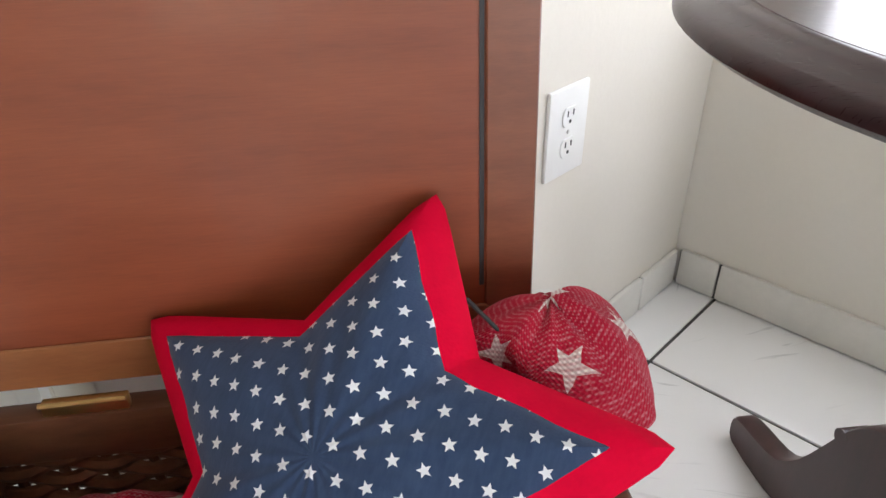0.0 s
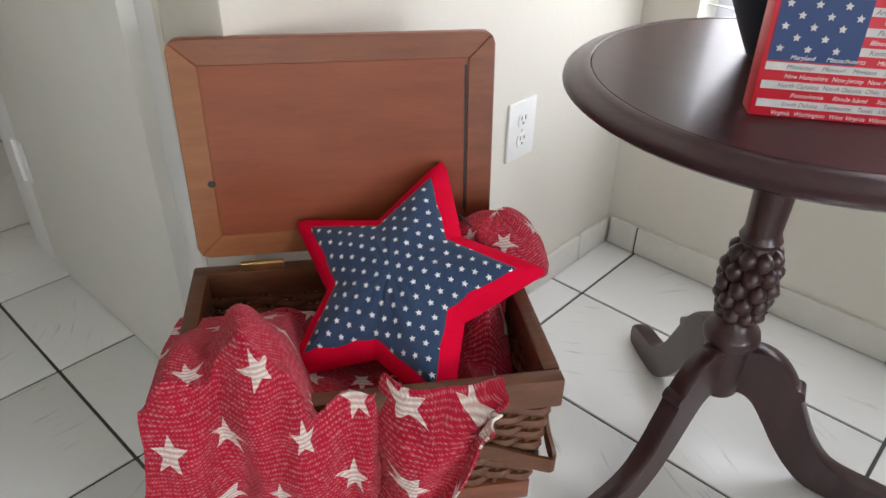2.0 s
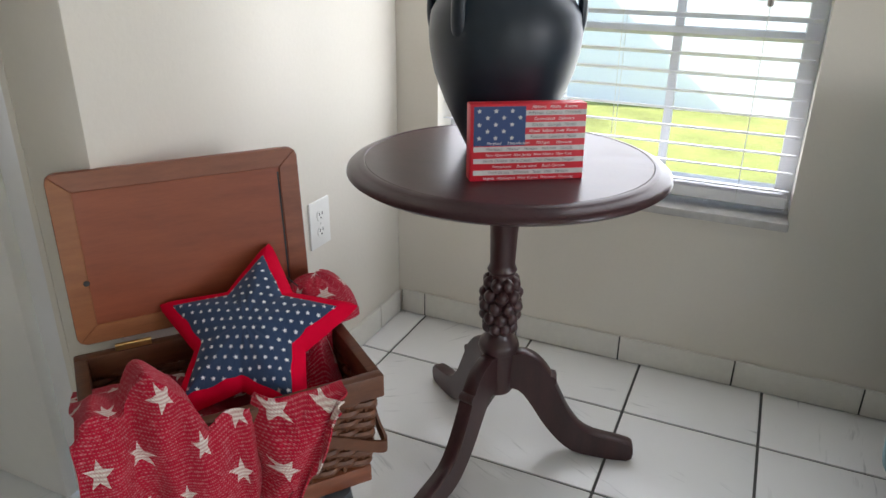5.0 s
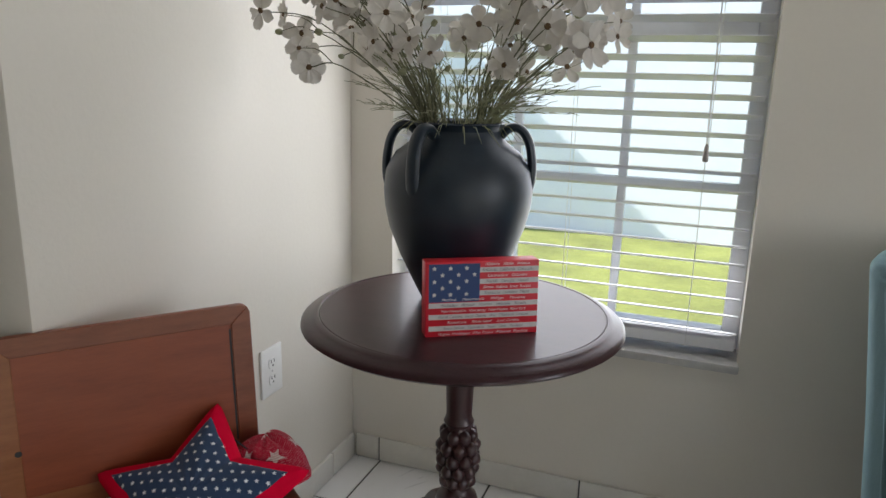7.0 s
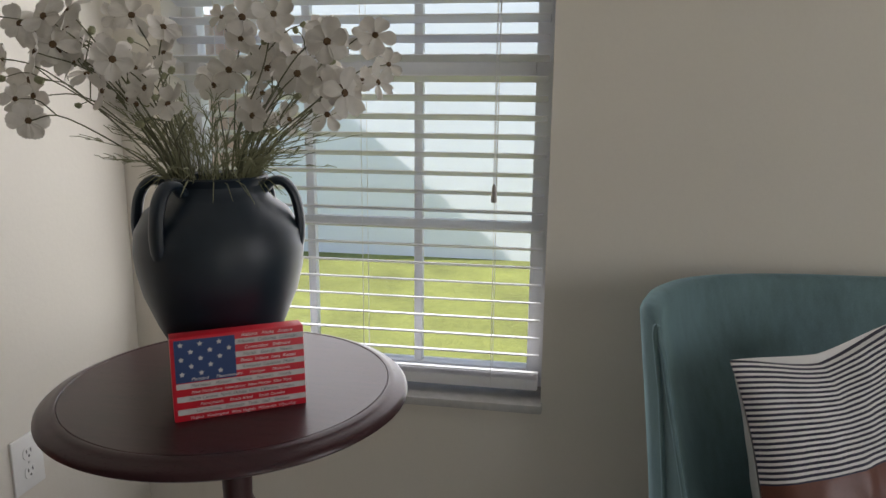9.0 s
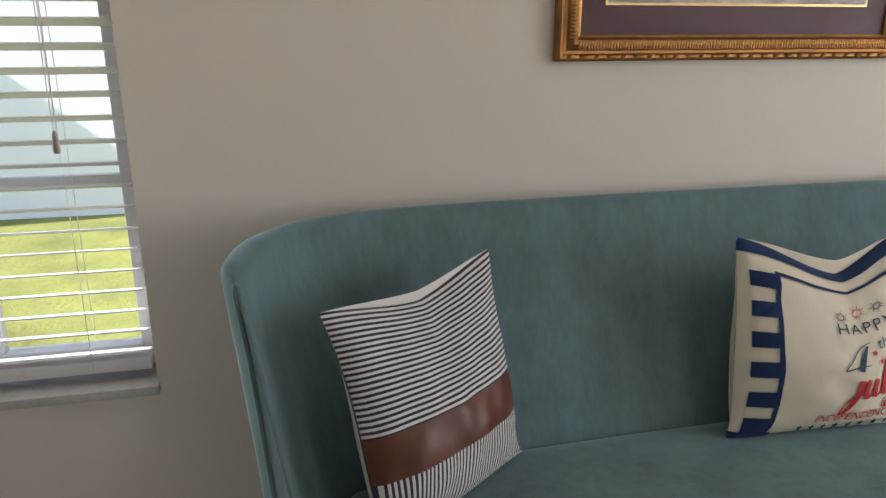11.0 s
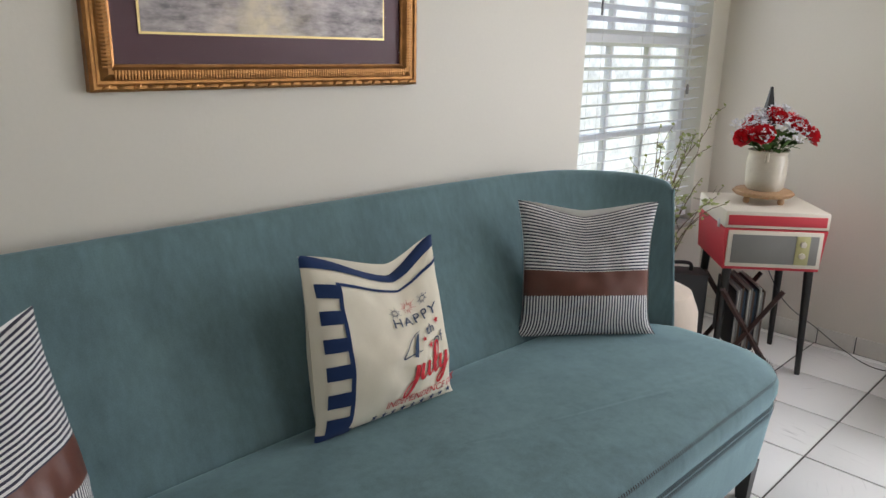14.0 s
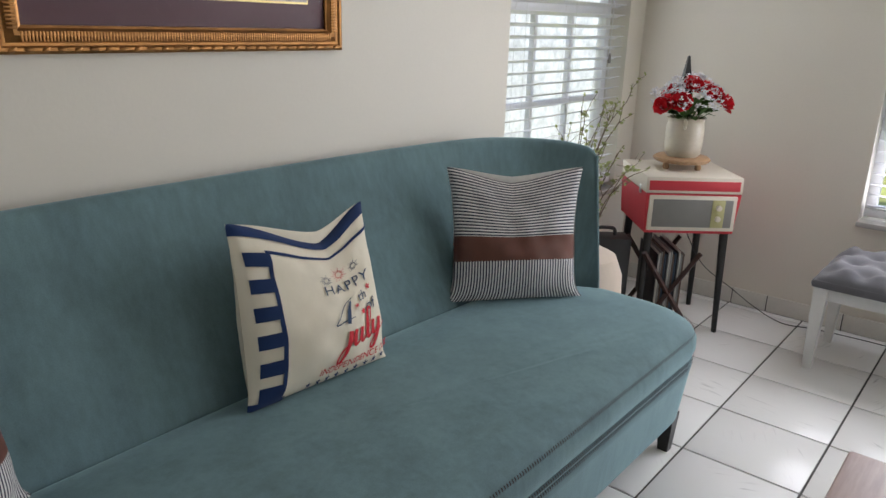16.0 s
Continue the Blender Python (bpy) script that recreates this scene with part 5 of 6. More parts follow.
def print_words(text, u, v, size, mat_, shear=0.0, spread=1.0, bold=0.0):
    cu = bpy.data.curves.new("lettering", "FONT")
    cu.body, cu.size, cu.shear, cu.align_x, cu.align_y, cu.resolution_u, cu.space_character = text, size, shear, "CENTER", "CENTER", 4, spread
    cu.offset = bold
    tmp = new("lettering", cu)
    bpy.context.view_layer.update()
    me = bpy.data.meshes.new_from_object(tmp.evaluated_get(bpy.context.evaluated_depsgraph_get()))
    bpy.data.objects.remove(tmp)
    bm = bmesh.new()
    bm.from_mesh(me)
    bmesh.ops.triangulate(bm, faces=bm.faces[:])
    for _ in range(2):
        bmesh.ops.subdivide_edges(bm, edges=[e for e in bm.edges if e.calc_length() > 0.025], cuts=1)
        bmesh.ops.triangulate(bm, faces=bm.faces[:])
    bm.verts.index_update()
    sh = Shape().add([(u + q.co.x, v - q.co.y, 0.0) for q in bm.verts], [[q.index for q in f.verts] for f in bm.faces])
    bm.free()
    return print_part("lettering", sh, mat_)


SLATE = plain("slate_blue_print", (0.03, 0.06, 0.12), 0.8)
def print_stroke(pts, widths, mat_):
    """A brush stroke through (u, v) points, its width changing along the way."""
    p = spline([(u, v, 0) for u, v in pts], 12 * len(pts))
    sh = Shape()
    vs_ = []
    for i, q in enumerate(p):
        d = (p[min(i + 1, len(p) - 1)] - p[max(i - 1, 0)]).normalized()
        t = i / (len(p) - 1) * (len(widths) - 1)
        j = min(int(t), len(widths) - 2)
        w = lerp(widths[j], widths[j + 1], t - j) / 2
        vs_ += [(q.x - d.y * w, q.y + d.x * w, 0.0004), (q.x + d.y * w, q.y - d.x * w, 0.0004)]
    sh.add(vs_, [(2 * i, 2 * i + 1, 2 * i + 3, 2 * i + 2) for i in range(len(p) - 1)])
    return print_part("lettering", sh, mat_)


print_words("HAPPY", 0.720, 0.412, 0.098, SLATE, 0, 1.2)
print_stroke([(0.715, 0.500), (0.665, 0.530), (0.610, 0.600), (0.560, 0.655), (0.625, 0.650), (0.700, 0.640)], [0.004, 0.006, 0.006, 0.008, 0.008, 0.004], SLATE)
print_stroke([(0.700, 0.520), (0.675, 0.590), (0.650, 0.670)], [0.010, 0.024, 0.026], SLATE)
print_words("th", 0.795, 0.520, 0.095, SLATE)
print_words("of", 0.850, 0.605, 0.095, SLATE)
print_stroke([(0.660, 0.715), (0.650, 0.780), (0.630, 0.850), (0.595, 0.885), (0.578, 0.860), (0.610, 0.815), (0.690, 0.765)], [0.030, 0.030, 0.024, 0.014, 0.012, 0.010, 0.007], REDP)
print_stroke([(0.700, 0.715), (0.688, 0.765), (0.695, 0.800), (0.722, 0.785), (0.750, 0.720)], [0.026, 0.028, 0.022, 0.010, 0.014], REDP)
print_stroke([(0.752, 0.715), (0.742, 0.770), (0.755, 0.798), (0.785, 0.775)], [0.026, 0.028, 0.018, 0.007], REDP)
print_stroke([(0.785, 0.775), (0.830, 0.700), (0.842, 0.630), (0.822, 0.622), (0.806, 0.680), (0.798, 0.760), (0.815, 0.795), (0.845, 0.770)], [0.007, 0.009, 0.012, 0.016, 0.026, 0.030, 0.018, 0.007], REDP)
print_stroke([(0.860, 0.705), (0.850, 0.755), (0.860, 0.785), (0.885, 0.770), (0.915, 0.705)], [0.026, 0.028, 0.020, 0.010, 0.014], REDP)
print_stroke([(0.915, 0.705), (0.898, 0.780), (0.870, 0.850), (0.842, 0.870), (0.838, 0.845), (0.880, 0.800), (0.955, 0.745)], [0.028, 0.028, 0.020, 0.012, 0.010, 0.009, 0.006], REDP)
print_words("INDEPENDENCE DAY", 0.755, 0.905, 0.058, REDP, 0, 1.0)


def print_star(u, v, r, mat_):
    ol = star_outline(r, 0.42)
    sh = Shape().add([(u, v, 0.0003)] + [(u + x, v - y * 1.05, 0.0003) for x, y in ol], [(0, 1 + k, 1 + (k + 1) % 10) for k in range(10)])
    print_part("printed_star", sh, mat_)


for k in range(9):
    print_star(0.42 + 0.066 * k, 0.955, 0.020, NAVY)
print_star(0.865, 0.490, 0.024, REDP)
print_star(0.735, 0.570, 0.019, REDP)
print_star(0.775, 0.625, 0.025, REDP)
for cu_, cv_, r_, mt in ((0.590, 0.330, 0.052, SLATE), (0.700, 0.300, 0.066, REDP), (0.810, 0.300, 0.045, SLATE)):
    sh = Shape()
    for k in range(14):
        a = 2 * math.pi * k / 14
        r0, r1 = r_ * 0.3, r_ * (1.0 if k % 2 else 0.75)
        t = 0.0030
        sh.add([(cu_ + r0 * math.cos(a) - t * math.sin(a), cv_ + r0 * math.sin(a) + t * math.cos(a), 0), (cu_ + r0 * math.cos(a) + t * math.sin(a), cv_ + r0 * math.sin(a) - t * math.cos(a), 0),
                (cu_ + r1 * math.cos(a), cv_ + r1 * math.sin(a), 0)], [(0, 1, 2)])
    print_part("printed_firework", sh, mt)

# ---- framed picture ----
PX0, PX1, PZ0, PZ1 = 1.999, 2.882, 1.171, 1.865
pic = thing("framed_picture", pose((PX0 + PX1) / 2, -0.001, PZ0), "landscape picture in ornate gold frame with burgundy mat", "picture")
PW, PH = (PX1 - PX0) / 2, PZ1 - PZ0
prof = [(0.0, 0.0), (0.0, 0.022), (0.006, 0.027), (0.012, 0.026), (0.016, 0.022), (0.022, 0.021), (0.036, 0.030), (0.044, 0.028), (0.050, 0.018), (0.055, 0.016), (0.056, 0.006)]


def moulding(s0):
    vs_, fs_ = [], []
    n = len(prof)
    for sx, sz in ((-1, 0), (1, 0), (1, 1), (-1, 1)):
        for q, d in prof:
            vs_.append((sx * (PW - q), -d, q if sz == 0 else PH - q))
    for c in range(4):
        for k in range(n - 1):
            fs_.append((c * n + k, c * n + k + 1, ((c + 1) % 4) * n + k + 1, ((c + 1) % 4) * n + k))
    return s0.add(vs_, [f[::-1] for f in fs_])


fr = part("frame", moulding(Shape()), GOLD, pic, "carved antique gold frame", smooth=30)
flute = Shape()
for k in range(118):
    x = lerp(-PW + 0.05, PW - 0.05, k / 117)
    t = box(x - 0.0024, x + 0.0024, -0.0305, -0.026, 0.024, 0.045, 0.0012)
    flute.add(t.v, t.f)
for k in range(80):
    z = lerp(0.05, PH - 0.05, k / 79)
    for sx in (-1, 1):
        a, b = sorted((sx * (PW - 0.024), sx * (PW - 0.045)))
        t = box(a, b, -0.0305, -0.026, z - 0.0024, z + 0.0024, 0.0012)
        flute.add(t.v, t.f)
tagged(part("fluting", flute, GOLD, fr), kind="stuff")
leafs = Shape()
for k in range(27):
    x = lerp(-PW + 0.03, PW - 0.03, k / 26)
    t = lathe([(0, -0.011), (0.0045, -0.006), (0.0055, 0.002), (0, 0.012)], 7).moved(pose(x, -0.0265, 0.009, 0, 90 if k % 2 else 60, 0))
    leafs.add(t.v, t.f)
tagged(part("leaf_carving", leafs, GOLD, fr), kind="stuff")
part("mat_board", box(-PW + 0.05, PW - 0.05, -0.011, -0.004, 0.05, PH - 0.05, 0), MATB, pic, "burgundy mat board", smooth=0)
ix, iz = 0.325, 0.122
part("fillet", box(-ix - 0.005, ix + 0.005, -0.0135, -0.0105, iz - 0.005, PH - iz + 0.005, 0), GOLDL, pic, "thin gold fillet", smooth=0)


def landscape(name):
    n = Nodes(name)
    p = n.coord()
    x, y, z = n.xyz(p)
    base = n.mix(n.ramp(n.noise(n.vmath("MULTIPLY", p, (5, 1, 14)), 2.0, 6.0, 0.65), 0.35, 0.68), (0.10, 0.09, 0.10), (0.52, 0.46, 0.44))
    glow = n.math("MULTIPLY", n.ramp(n.math("ABSOLUTE", n.math("ADD", x, 0.03)), 0.16, 0.0), n.ramp(n.noise(p, 22.0, 4.0), 0.3, 0.65))
    c = n.mix(glow, base, (0.62, 0.53, 0.36))
    tree = n.ramp(n.noise(n.vmath("MULTIPLY", p, (30, 1, 4)), 2.0, 5.0, 0.7), 0.55, 0.7)
    c = n.mix(n.math("MULTIPLY", tree, n.ramp(z, 0.18, 0.3)), c, (0.05, 0.055, 0.04))
    n.set(c, 0.5)
    return n.mat


part("print", box(-ix, ix, -0.0150, -0.0130, iz, PH - iz, 0), landscape("winter_path_print"), pic, "muted winter path landscape", smooth=0)
pg = part("glazing", box(-PW + 0.053, PW - 0.053, -0.0185, -0.0165, 0.053, PH - 0.053, 0), GLASS, pic, smooth=0)
pg.visible_shadow = False

# ---- record player on legs ----
rp = thing("record_player", pose(4.434, -0.428, 0, 0, 0, -49), "retro red and cream record player on black legs", "record player")
CREAMV = plain("cream_vinyl", (0.66, 0.60, 0.50), 0.55, var=0.05, grain=200, bump=0.2)
REDV = plain("red_vinyl", (0.55, 0.035, 0.05), 0.5, var=0.06, grain=200, bump=0.2)
GRILLE = plain("grey_grille", (0.20, 0.195, 0.18), 0.7, var=0.12, grain=300, bump=0.4)
W2, D2 = 0.195, 0.185
low_ = Shape().add([(-W2 + 0.012, -D2, 0.452), (W2 - 0.012, -D2, 0.452), (W2 - 0.012, D2, 0.452), (-W2 + 0.012, D2, 0.452), (-W2, -D2 - 0.008, 0.618), (W2, -D2 - 0.008, 0.618), (W2, D2, 0.618), (-W2, D2, 0.618)],
                   [(3, 2, 1, 0), (4, 5, 6, 7), (0, 1, 5, 4), (1, 2, 6, 5), (2, 3, 7, 6), (3, 0, 4, 7)])
bd = part("body", low_, REDV, rp, "red vinyl body", smooth=0)
ld = part("lid", box(-W2 - 0.002, W2 + 0.002, -D2 - 0.010, D2 + 0.002, 0.620, 0.688, 0.006), CREAMV, rp, "cream vinyl lid")
part("lid_front", box(-W2 + 0.010, W2 - 0.010, -D2 - 0.0125, -D2 - 0.009, 0.632, 0.672, 0.002), REDV, ld, "red lid front")
fp = part("front_frame", box(-W2 + 0.016, W2 - 0.016, -D2 - 0.016, -D2 - 0.002, 0.466, 0.612, 0.004), CREAMV, rp, "cream speaker frame")
part("grille", box(-W2 + 0.032, W2 - 0.032, -D2 - 0.0185, -D2 - 0.015, 0.482, 0.597, 0.002), GRILLE, fp, "grey speaker grille")
kp = part("knob_panel", box(0.078, 0.130, -D2 - 0.0205, -D2 - 0.017, 0.482, 0.597, 0.002), plain("olive_panel", (0.45, 0.42, 0.2), 0.5), fp, "olive control panel")
for z in (0.565, 0.520):
    part("knob", lathe([(0.012, 0), (0.011, 0.010), (0.0, 0.011)], 16).moved(pose(0.104, -D2 - 0.020, z, 90, 0, 0)), CREAMV, kp)
part("latch", box(-W2 - 0.006, -W2 + 0.002, -0.13, -0.11, 0.605, 0.640, 0.002), STEEL, rp, "small steel latch")
for x in (-0.150, 0.168):
    for y in (-0.140, 0.150):
        part("leg", tube([(x * 1.08, y * 1.10, 0.0), (x, y, 0.452)], [0.011, 0.018], 12), BLACKP, rp, "tapered black leg")

# ---- potted flowers on a wooden riser ----
PXY = (4.440, -0.425)
ris = thing("wooden_riser", pose(*PXY, 0.688), "round wooden riser with beaded edge on short feet", "riser")
PALEW = wood("pale_pine", (0.32, 0.18, 0.09), (0.46, 0.29, 0.16), (2, 12, 12), 0.55)
part("board", lathe([(0, 0.030), (0.108, 0.030), (0.114, 0.035), (0.114, 0.047), (0.108, 0.052), (0, 0.052)], 48), PALEW, ris)
for k in range(40):
    a = 2 * math.pi * k / 40
    bd_ = lathe([(0, -0.005), (0.005, 0), (0, 0.005)], 6)
    part("bead", bd_.moved(Matrix.Translation((0.1145 * math.cos(a), 0.1145 * math.sin(a), 0.041))), PALEW, ris)
for k in range(3):
    a = radians(30 + 120 * k)
    part("foot", lathe([(0.010, 0), (0.014, 0.008), (0.010, 0.030)], 12).moved(Matrix.Translation((0.075 * math.cos(a), 0.075 * math.sin(a), 0))), PALEW, ris)
POTZ = 0.688 + 0.052
pot = thing("flower_crock", pose(*PXY, POTZ), "cream glazed crock with two small ears", "pot")
CROCK = plain("cream_glaze", (0.50, 0.45, 0.36), 0.3, var=0.12, scale=12, bump=0.06)
part("crock", lathe([(0.0, 0.0), (0.062, 0.0), (0.072, 0.012), (0.077, 0.05), (0.078, 0.12), (0.072, 0.142), (0.074, 0.152), (0.080, 0.160), (0.074, 0.163), (0.068, 0.15), (0.066, 0.13), (0, 0.13)], 36), CROCK, pot)
for a in (20, 200):
    part("ear", tube(spline([(0.074, 0, 0.150), (0.094, 0, 0.156), (0.098, 0, 0.142), (0.078, 0, 0.125)], 10), 0.008, 8).moved(pose(0, 0, 0, 0, 0, a)), CROCK, pot)
rf = thing("red_white_flowers", pose(*PXY, POTZ + 0.13), "red roses and white filler flowers with green leaves", "flowers")
LEAF = plain("deep_green_leaf", (0.07, 0.15, 0.03), 0.6, var=0.35)
ROSE = plain("red_silk_rose", (0.64, 0.010, 0.022), 0.75, var=0.2, scale=40)
WPET = plain("white_filler_petal", (0.7, 0.7, 0.72), 0.8, var=0.06)


def leaf_mesh(L, W):
    vs_ = []
    for j in range(6):
        t = j / 5
        w = W * math.sin(math.pi * min(0.97, t + 0.03)) ** 0.8
        vs_ += [(-w, L * t, 0.12 * w - 0.25 * L * t * t), (0, L * t, -0.25 * L * t * t), (w, L * t, 0.12 * w - 0.25 * L * t * t)]
    return Shape().add(vs_, [(j * 3 + i, j * 3 + i + 1, j * 3 + i + 4, j * 3 + i + 3) for j in range(5) for i in range(2)])


lm = leaf_mesh(0.055, 0.016).mesh("leaf", LEAF, 60)
random.seed(5)
for k in range(90):
    a, e = random.uniform(0, 360), random.uniform(5, 70)
    ob = part("leaf", lm, None, rf)
    ob.matrix_local = pose(0, 0, 0, 0, 0, a) @ pose(0, random.uniform(0.02, 0.07), 0.035 + random.uniform(0, 0.05), e, random.uniform(-30, 30), random.uniform(-25, 25)) @ Matrix.Scale(random.uniform(0.8, 1.3), 4)


def rose_mesh(k):
    s_ = Shape()
    rnd = random.Random(k)
    for lay, (n, r, h) in enumerate(((3, 0.012, 0.034), (4, 0.022, 0.032), (4, 0.034, 0.024), (5, 0.046, 0.012))):
        for q in range(n):
            a0 = 360 * q / n + lay * 31 + rnd.uniform(-8, 8)
            vs_ = []
            for j in range(4):
                t = j / 3
                for i in range(5):
                    b = (i - 2) / 2
                    rr = r * (0.35 + 0.65 * t ** 0.7) * (1 + 0.06 * math.sin(i * 3 + q))
                    an = radians(a0 + b * 200 / n)
                    vs_.append((rr * math.cos(an), rr * math.sin(an), -0.012 + (h + 0.012) * t * (1 - 0.18 * b * b)))
            s_.add(vs_, [(j * 5 + i, j * 5 + i + 1, j * 5 + i + 6, j * 5 + i + 5) for j in range(3) for i in range(4)])
    return s_


RM = [rose_mesh(k).mesh("rose", ROSE, 60) for k in range(3)]
for k, (x, y, z) in enumerate(((-0.125, -0.05, 0.085), (-0.07, -0.085, 0.10), (-0.01, -0.05, 0.165), (0.055, -0.05, 0.145), (0.105, -0.02, 0.125), (0.135, -0.05, 0.095), (-0.05, 0.06, 0.13))):
    m = pose(0, 0, 0, 0, 0, -44)
    p = m @ Vector((x, y, z))
    ob = part("rose", RM[k % 3], None, rf)
    ob.matrix_local = Matrix.Translation(p) @ Vector((p.x, p.y - 0.03, 0.08)).to_track_quat("Z", "Y").to_matrix().to_4x4()
    part("stem", tube([(0.1 * p.x, 0.1 * p.y, 0), p], 0.0018, 5), LEAF, rf)
wf = Shape()
for k in range(420):
    a = random.uniform(0, 2 * math.pi)
    r = random.uniform(0.03, 0.155)
    p = Vector((r * math.cos(a), r * math.sin(a), 0.215 - r * 0.75 + random.uniform(-0.035, 0.03)))
    for q in range(4):
        m = Matrix.Translation(p) @ pose(0, 0, 0, random.uniform(-50, 50), random.uniform(-50, 50), q * 90)
        wf.add([m @ Vector(c) for c in ((0, 0, 0), (0.008, -0.005, 0.002), (0.012, 0, 0.004), (0.008, 0.005, 0.002))], [(0, 1, 2, 3)])
tagged(part("white_filler", wf, WPET, rf, "tiny white filler flowers", smooth=0), kind="stuff")
part("cone_pick", lathe([(0.0, 0.10), (0.036, 0.10), (0.006, 0.262), (0, 0.265)], 4).moved(Matrix.Translation((0.02, 0.03, 0.015))), BLACKP, rf, "small dark pointed pick")

# ---- record rack ----
rack = thing("record_rack", pose(4.34, -0.38, 0, 0, 0, -49), "dark crossed-leg rack holding upright record sleeves", "rack")
DKW = wood("dark_rack_wood", (0.03, 0.014, 0.011), (0.07, 0.03, 0.024), (2, 10, 10), 0.45)
for y in (-0.13, 0.13):
    for sg in (-1, 1):
        part("cross_leg", tube([(-0.12 * sg + 0.05, y, 0.0), (0.12 * sg + 0.05, y, 0.36)], 0.016, 4, flat=0.7), DKW, rack)
part("rail", tube([(0.05, -0.13, 0.18), (0.05, 0.13, 0.18)], 0.012, 8), DKW, rack)
SLV = [plain("sleeve_" + nm, c, 0.5) for nm, c in (("black", (0.02, 0.02, 0.022)), ("grey", (0.28, 0.28, 0.27)), ("blue", (0.03, 0.06, 0.1)), ("white", (0.55, 0.54, 0.5)), ("brown", (0.12, 0.08, 0.06)))]
for k in range(14):
    x = -0.01 + k * 0.0085
    part("record_sleeve", box(x, x + 0.0045, -0.125, 0.125, 0.10 + 0.004 * (k % 3), 0.35 + 0.006 * (k % 4), 0.0008), SLV[(k * 3) % 5], rack)
case = thing("black_case", pose(4.20, -0.24, 0, 0, 0, -49), "black portable case standing beside the rack", "case")
part("case_body", box(-0.13, 0.09, -0.06, 0.06, 0.0, 0.40, 0.012), SLV[0], case)
part("case_handle", tube(spline([(-0.06, 0, 0.40), (-0.05, 0, 0.43), (0.02, 0, 0.43), (0.03, 0, 0.40)], 12), 0.008, 8), SLV[0], case)

# ---- twig plant behind the sofa ----
tw = thing("twig_plant", pose(4.02, -0.13, 0), "bare twigs with small pale green buds in a tall basket", "plant")
TWIG = plain("brown_twig", (0.14, 0.10, 0.06), 0.8, var=0.3)
BUDM = plain("pale_green_bud", (0.36, 0.40, 0.15), 0.7, var=0.3)
part("vessel", lathe([(0, 0), (0.08, 0), (0.10, 0.1), (0.09, 0.28), (0.07, 0.34), (0.062, 0.34), (0.06, 0.3), (0, 0.3)], 24), plain("brown_basketry", (0.16, 0.11, 0.07), 0.8, grain=90, bump=0.5), tw)
random.seed(21)
bl_ = leaf_mesh(0.022, 0.008).mesh("bud", BUDM, 60)
for k in range(16):
    a = random.uniform(0, 2 * math.pi)
    r = random.uniform(0.10, 0.46)
    tip = Vector((r * math.cos(a) + 0.04, min(0.09, r * math.sin(a) * 0.5 - 0.05), random.uniform(0.74, 1.08) - 0.30 * max(0, r - 0.2)))
    jig = [Vector((random.uniform(-0.035, 0.035), random.uniform(-0.02, 0.02), random.uniform(-0.01, 0.02))) for _ in range(3)]
    pts = spline([(0.02 * math.cos(a), 0.02 * math.sin(a), 0.2), Vector((tip.x * 0.28, tip.y * 0.3, tip.z * 0.52)) + jig[0], Vector((tip.x * 0.55, tip.y * 0.55, tip.z * 0.78)) + jig[1],
                  Vector((tip.x * 0.8, tip.y * 0.8, tip.z * 0.93)) + jig[2], tip], 20)
    tg = part("twig", tube(pts, [0.0031 - 0.0019 * i / 19 for i in range(20)], 5), TWIG, tw)
    for q in range(10):
        p = pts[random.randint(7, 19)]
        d = Vector((random.uniform(-1, 1), random.uniform(-1, 0.3), random.uniform(-0.2, 1)))
        ob = part("bud", bl_, None, tg)
        ob.matrix_local = Matrix.Translation(p) @ d.to_track_quat("Y", "Z").to_matrix().to_4x4() @ Matrix.Scale(random.uniform(0.6, 1.2), 4)
    for q in range(4):
        p = pts[random.randint(7, 17)]
        e = p + Vector((random.uniform(-0.10, 0.10), random.uniform(-0.07, 0.02), random.uniform(0.0, 0.10)))
        e.y = min(e.y, 0.09)
        part("side_twig", tube([p, p.lerp(e, 0.5) + Vector((0, 0, 0.012)), e], [0.0014, 0.0012, 0.0008], 5), TWIG, tg)
        for w in range(3):
            ob = part("bud", bl_, None, tg)
            ob.matrix_local = Matrix.Translation(p.lerp(e, 0.4 + 0.3 * w)) @ pose(0, 0, 0, random.uniform(0, 90), random.uniform(0, 90), random.uniform(0, 360)) @ Matrix.Scale(random.uniform(0.6, 1.1), 4)

# ---- cream pouf, bench, low table ----
pouf = thing("cream_pouf", pose(3.85, -0.30, 0), "cream upholstered rounded pouf beside the sofa", "pouf")
CREAMF = fabric("cream_pile", (0.62, 0.52, 0.42), 0.95, var=0.07, sheen=0.3)
part("cushion", lathe([(0, 0.02), (0.13, 0.02), (0.165, 0.06), (0.175, 0.20), (0.168, 0.34), (0.14, 0.41), (0.08, 0.44), (0, 0.445)], 40), CREAMF, pouf)
for k in range(3):
    a = radians(120 * k)
    part("foot", lathe([(0.012, 0), (0.015, 0.03)], 10).moved(Matrix.Translation((0.1 * math.cos(a), 0.1 * math.sin(a), 0))), BLACKP, pouf)

bench = thing("tufted_bench", pose(4.52, -1.585, -0.028), "grey tufted bench with white wooden legs under the window", "bench")
GREYF = fabric("grey_upholstery", (0.135, 0.135, 0.145), 0.95, var=0.1, sheen=0.2)
WHITEW = plain("white_painted_legs", (0.7, 0.7, 0.68), 0.45, var=0.05)


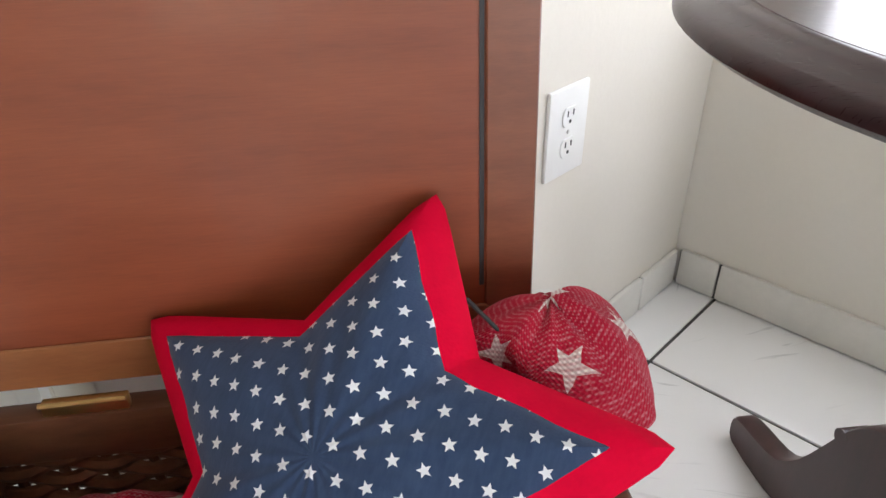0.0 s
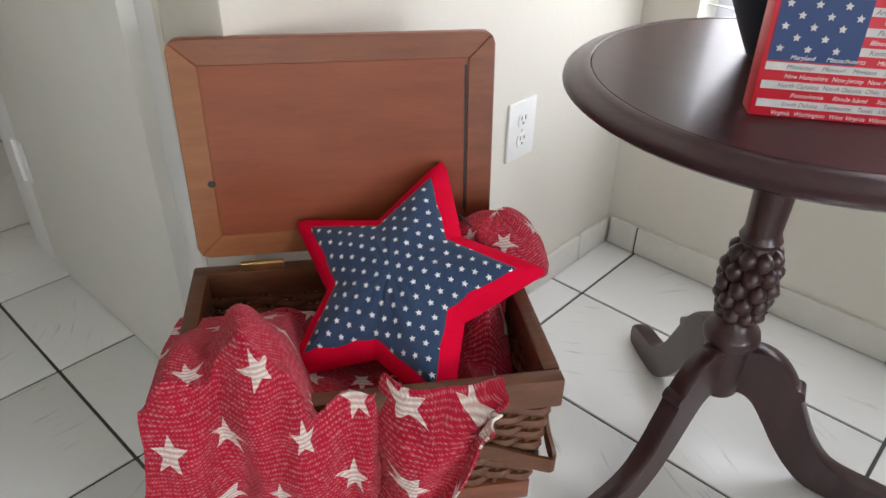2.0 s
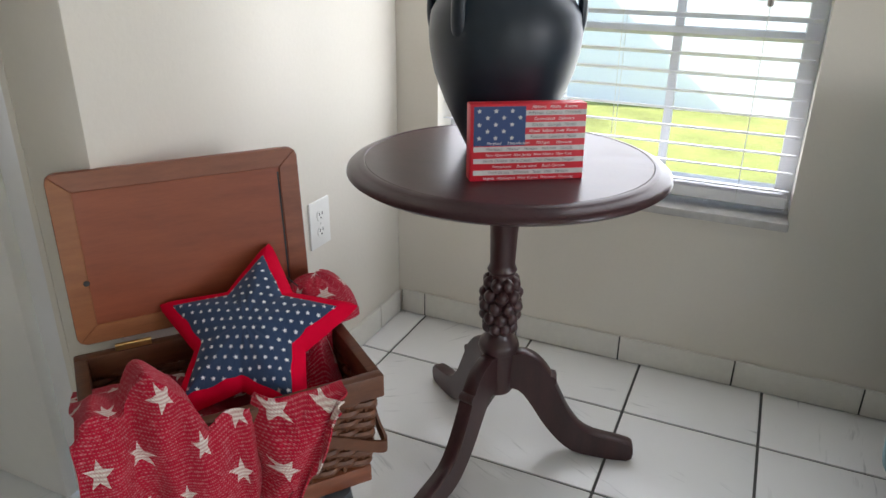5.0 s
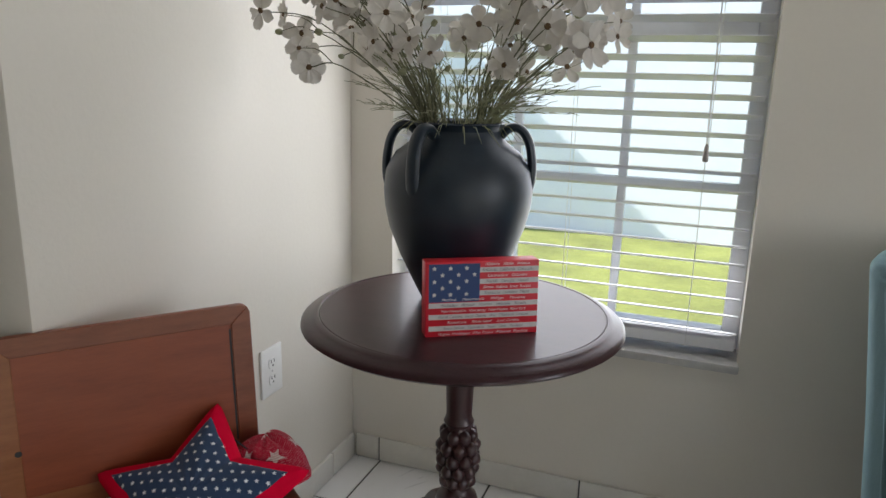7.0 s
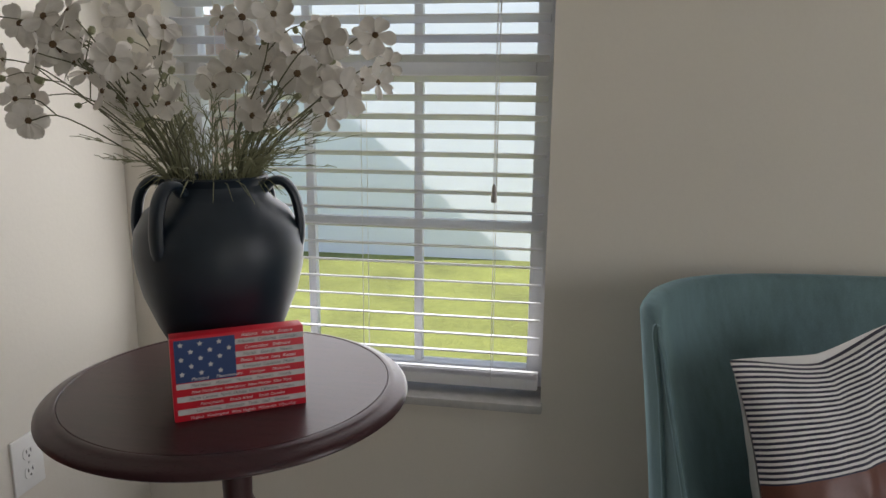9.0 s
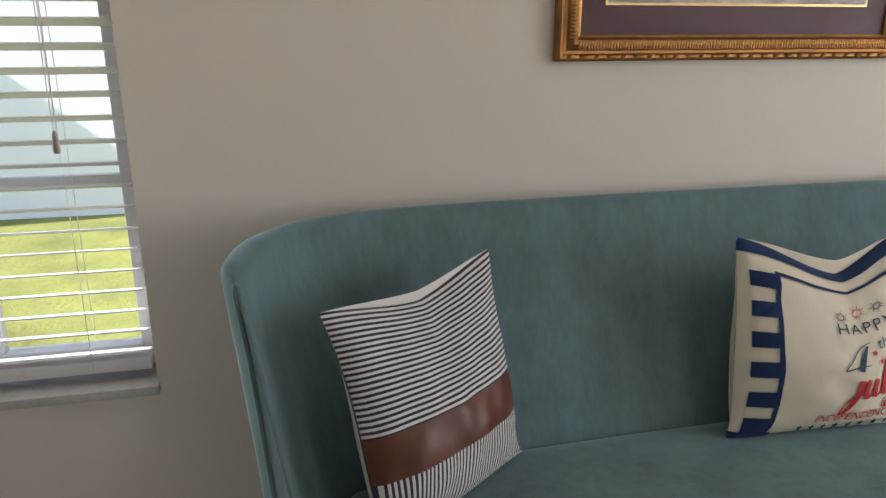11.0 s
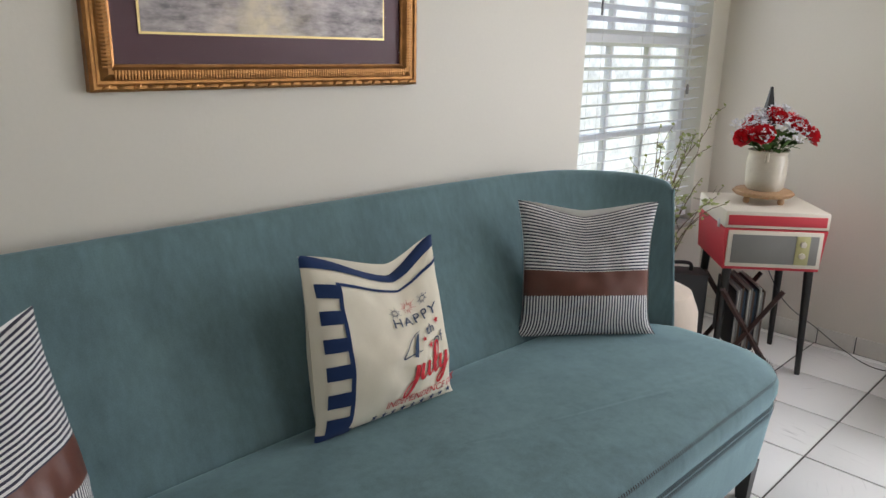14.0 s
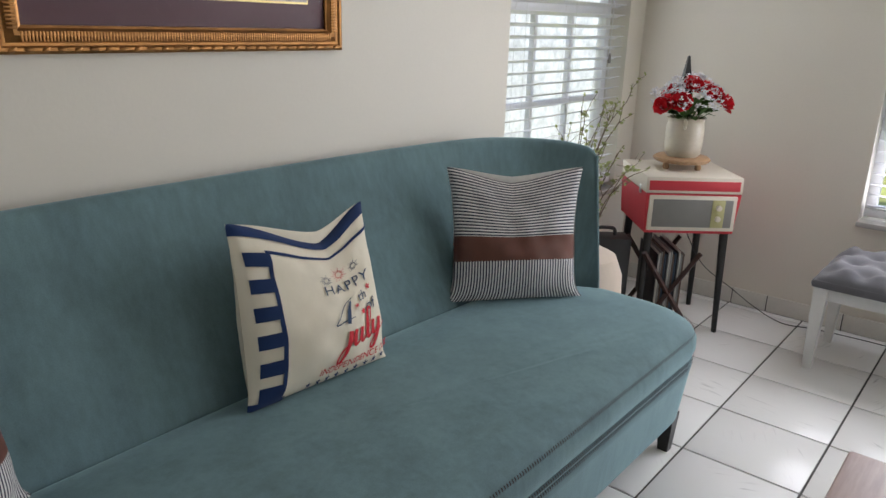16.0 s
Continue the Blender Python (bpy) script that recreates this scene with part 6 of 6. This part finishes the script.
def bench_top(u, v):
    x, y = lerp(-0.235, 0.235, u), lerp(-0.55, 0.55, v)
    e = min(1, min(u, 1 - u) * 9) ** 0.5 * min(1, min(v, 1 - v) * 20) ** 0.5
    z = 0.392 + 0.066 * e
    for r in range(4):
        for c in range(10):
            bx, by = -0.18 + 0.12 * r, -0.5 + 0.111 * c + (0.055 if r % 2 else 0)
            d2 = ((x - bx) ** 2 + (y - by) ** 2) / 0.032 ** 2
            if d2 < 8:
                z -= 0.024 * math.exp(-d2)
    return (x, y, z), (x, y)


part("tufted_top", sheet(bench_top, 56, 120), GREYF, bench, "grey tufted cushion", smooth=70)
part("cushion_side", box(-0.235, 0.235, -0.55, 0.55, 0.375, 0.408, 0.012), GREYF, bench)
part("frame_rail", box(-0.175, 0.175, -0.51, 0.51, 0.315, 0.376, 0.004), WHITEW, bench, "white frame rail")
for x in (-0.165, 0.165):
    for y in (-0.520, 0.520):
        lg = Shape().add([(-0.020, -0.016, 0.028), (0.012, -0.016, 0.028), (0.012, 0.016, 0.028), (-0.020, 0.016, 0.028), (-0.025, -0.025, 0.37), (0.025, -0.025, 0.37), (0.025, 0.025, 0.37), (-0.025, 0.025, 0.37)],
                         [(3, 2, 1, 0), (4, 5, 6, 7), (0, 1, 5, 4), (1, 2, 6, 5), (2, 3, 7, 6), (3, 0, 4, 7)])
        part("leg", lg.moved(Matrix.Translation((x, y, 0))), WHITEW, bench, "tapered white leg", smooth=0)

low_t = thing("low_table", pose(2.48, -1.750, 0), "low table with a worn pinkish wooden top", "table")
PINKW = wood("pinkish_grey_wood", (0.26, 0.17, 0.15), (0.42, 0.30, 0.27), (1, 10, 10), 0.45)
part("top", box(-0.52, 0.50, -0.32, 0.335, 0.415, 0.45, 0.008), PINKW, low_t)
for x in (-0.45, 0.43):
    for y in (-0.26, 0.27):
        part("leg", box(x - 0.025, x + 0.025, y - 0.025, y + 0.025, 0, 0.414, 0.004), PINKW, low_t)

# ---- power cord along the far wall ----
cord = thing("extension_cable", pose(4.77, -0.9, 0), "thin dark power cord lying along the baseboard", "cord")
part("cable", tube(spline([(4.58, -0.42, 0.40), (4.66, -0.50, 0.22), (4.76, -0.62, 0.10), (4.79, -0.72, 0.03), (4.74, -0.86, 0.004), (4.77, -1.0, 0.004), (4.79, -1.25, 0.004), (4.76, -1.6, 0.004)], 60), 0.0021, 6).moved(Matrix.Translation((-4.77, 0.9, 0))), SLV[0], cord)
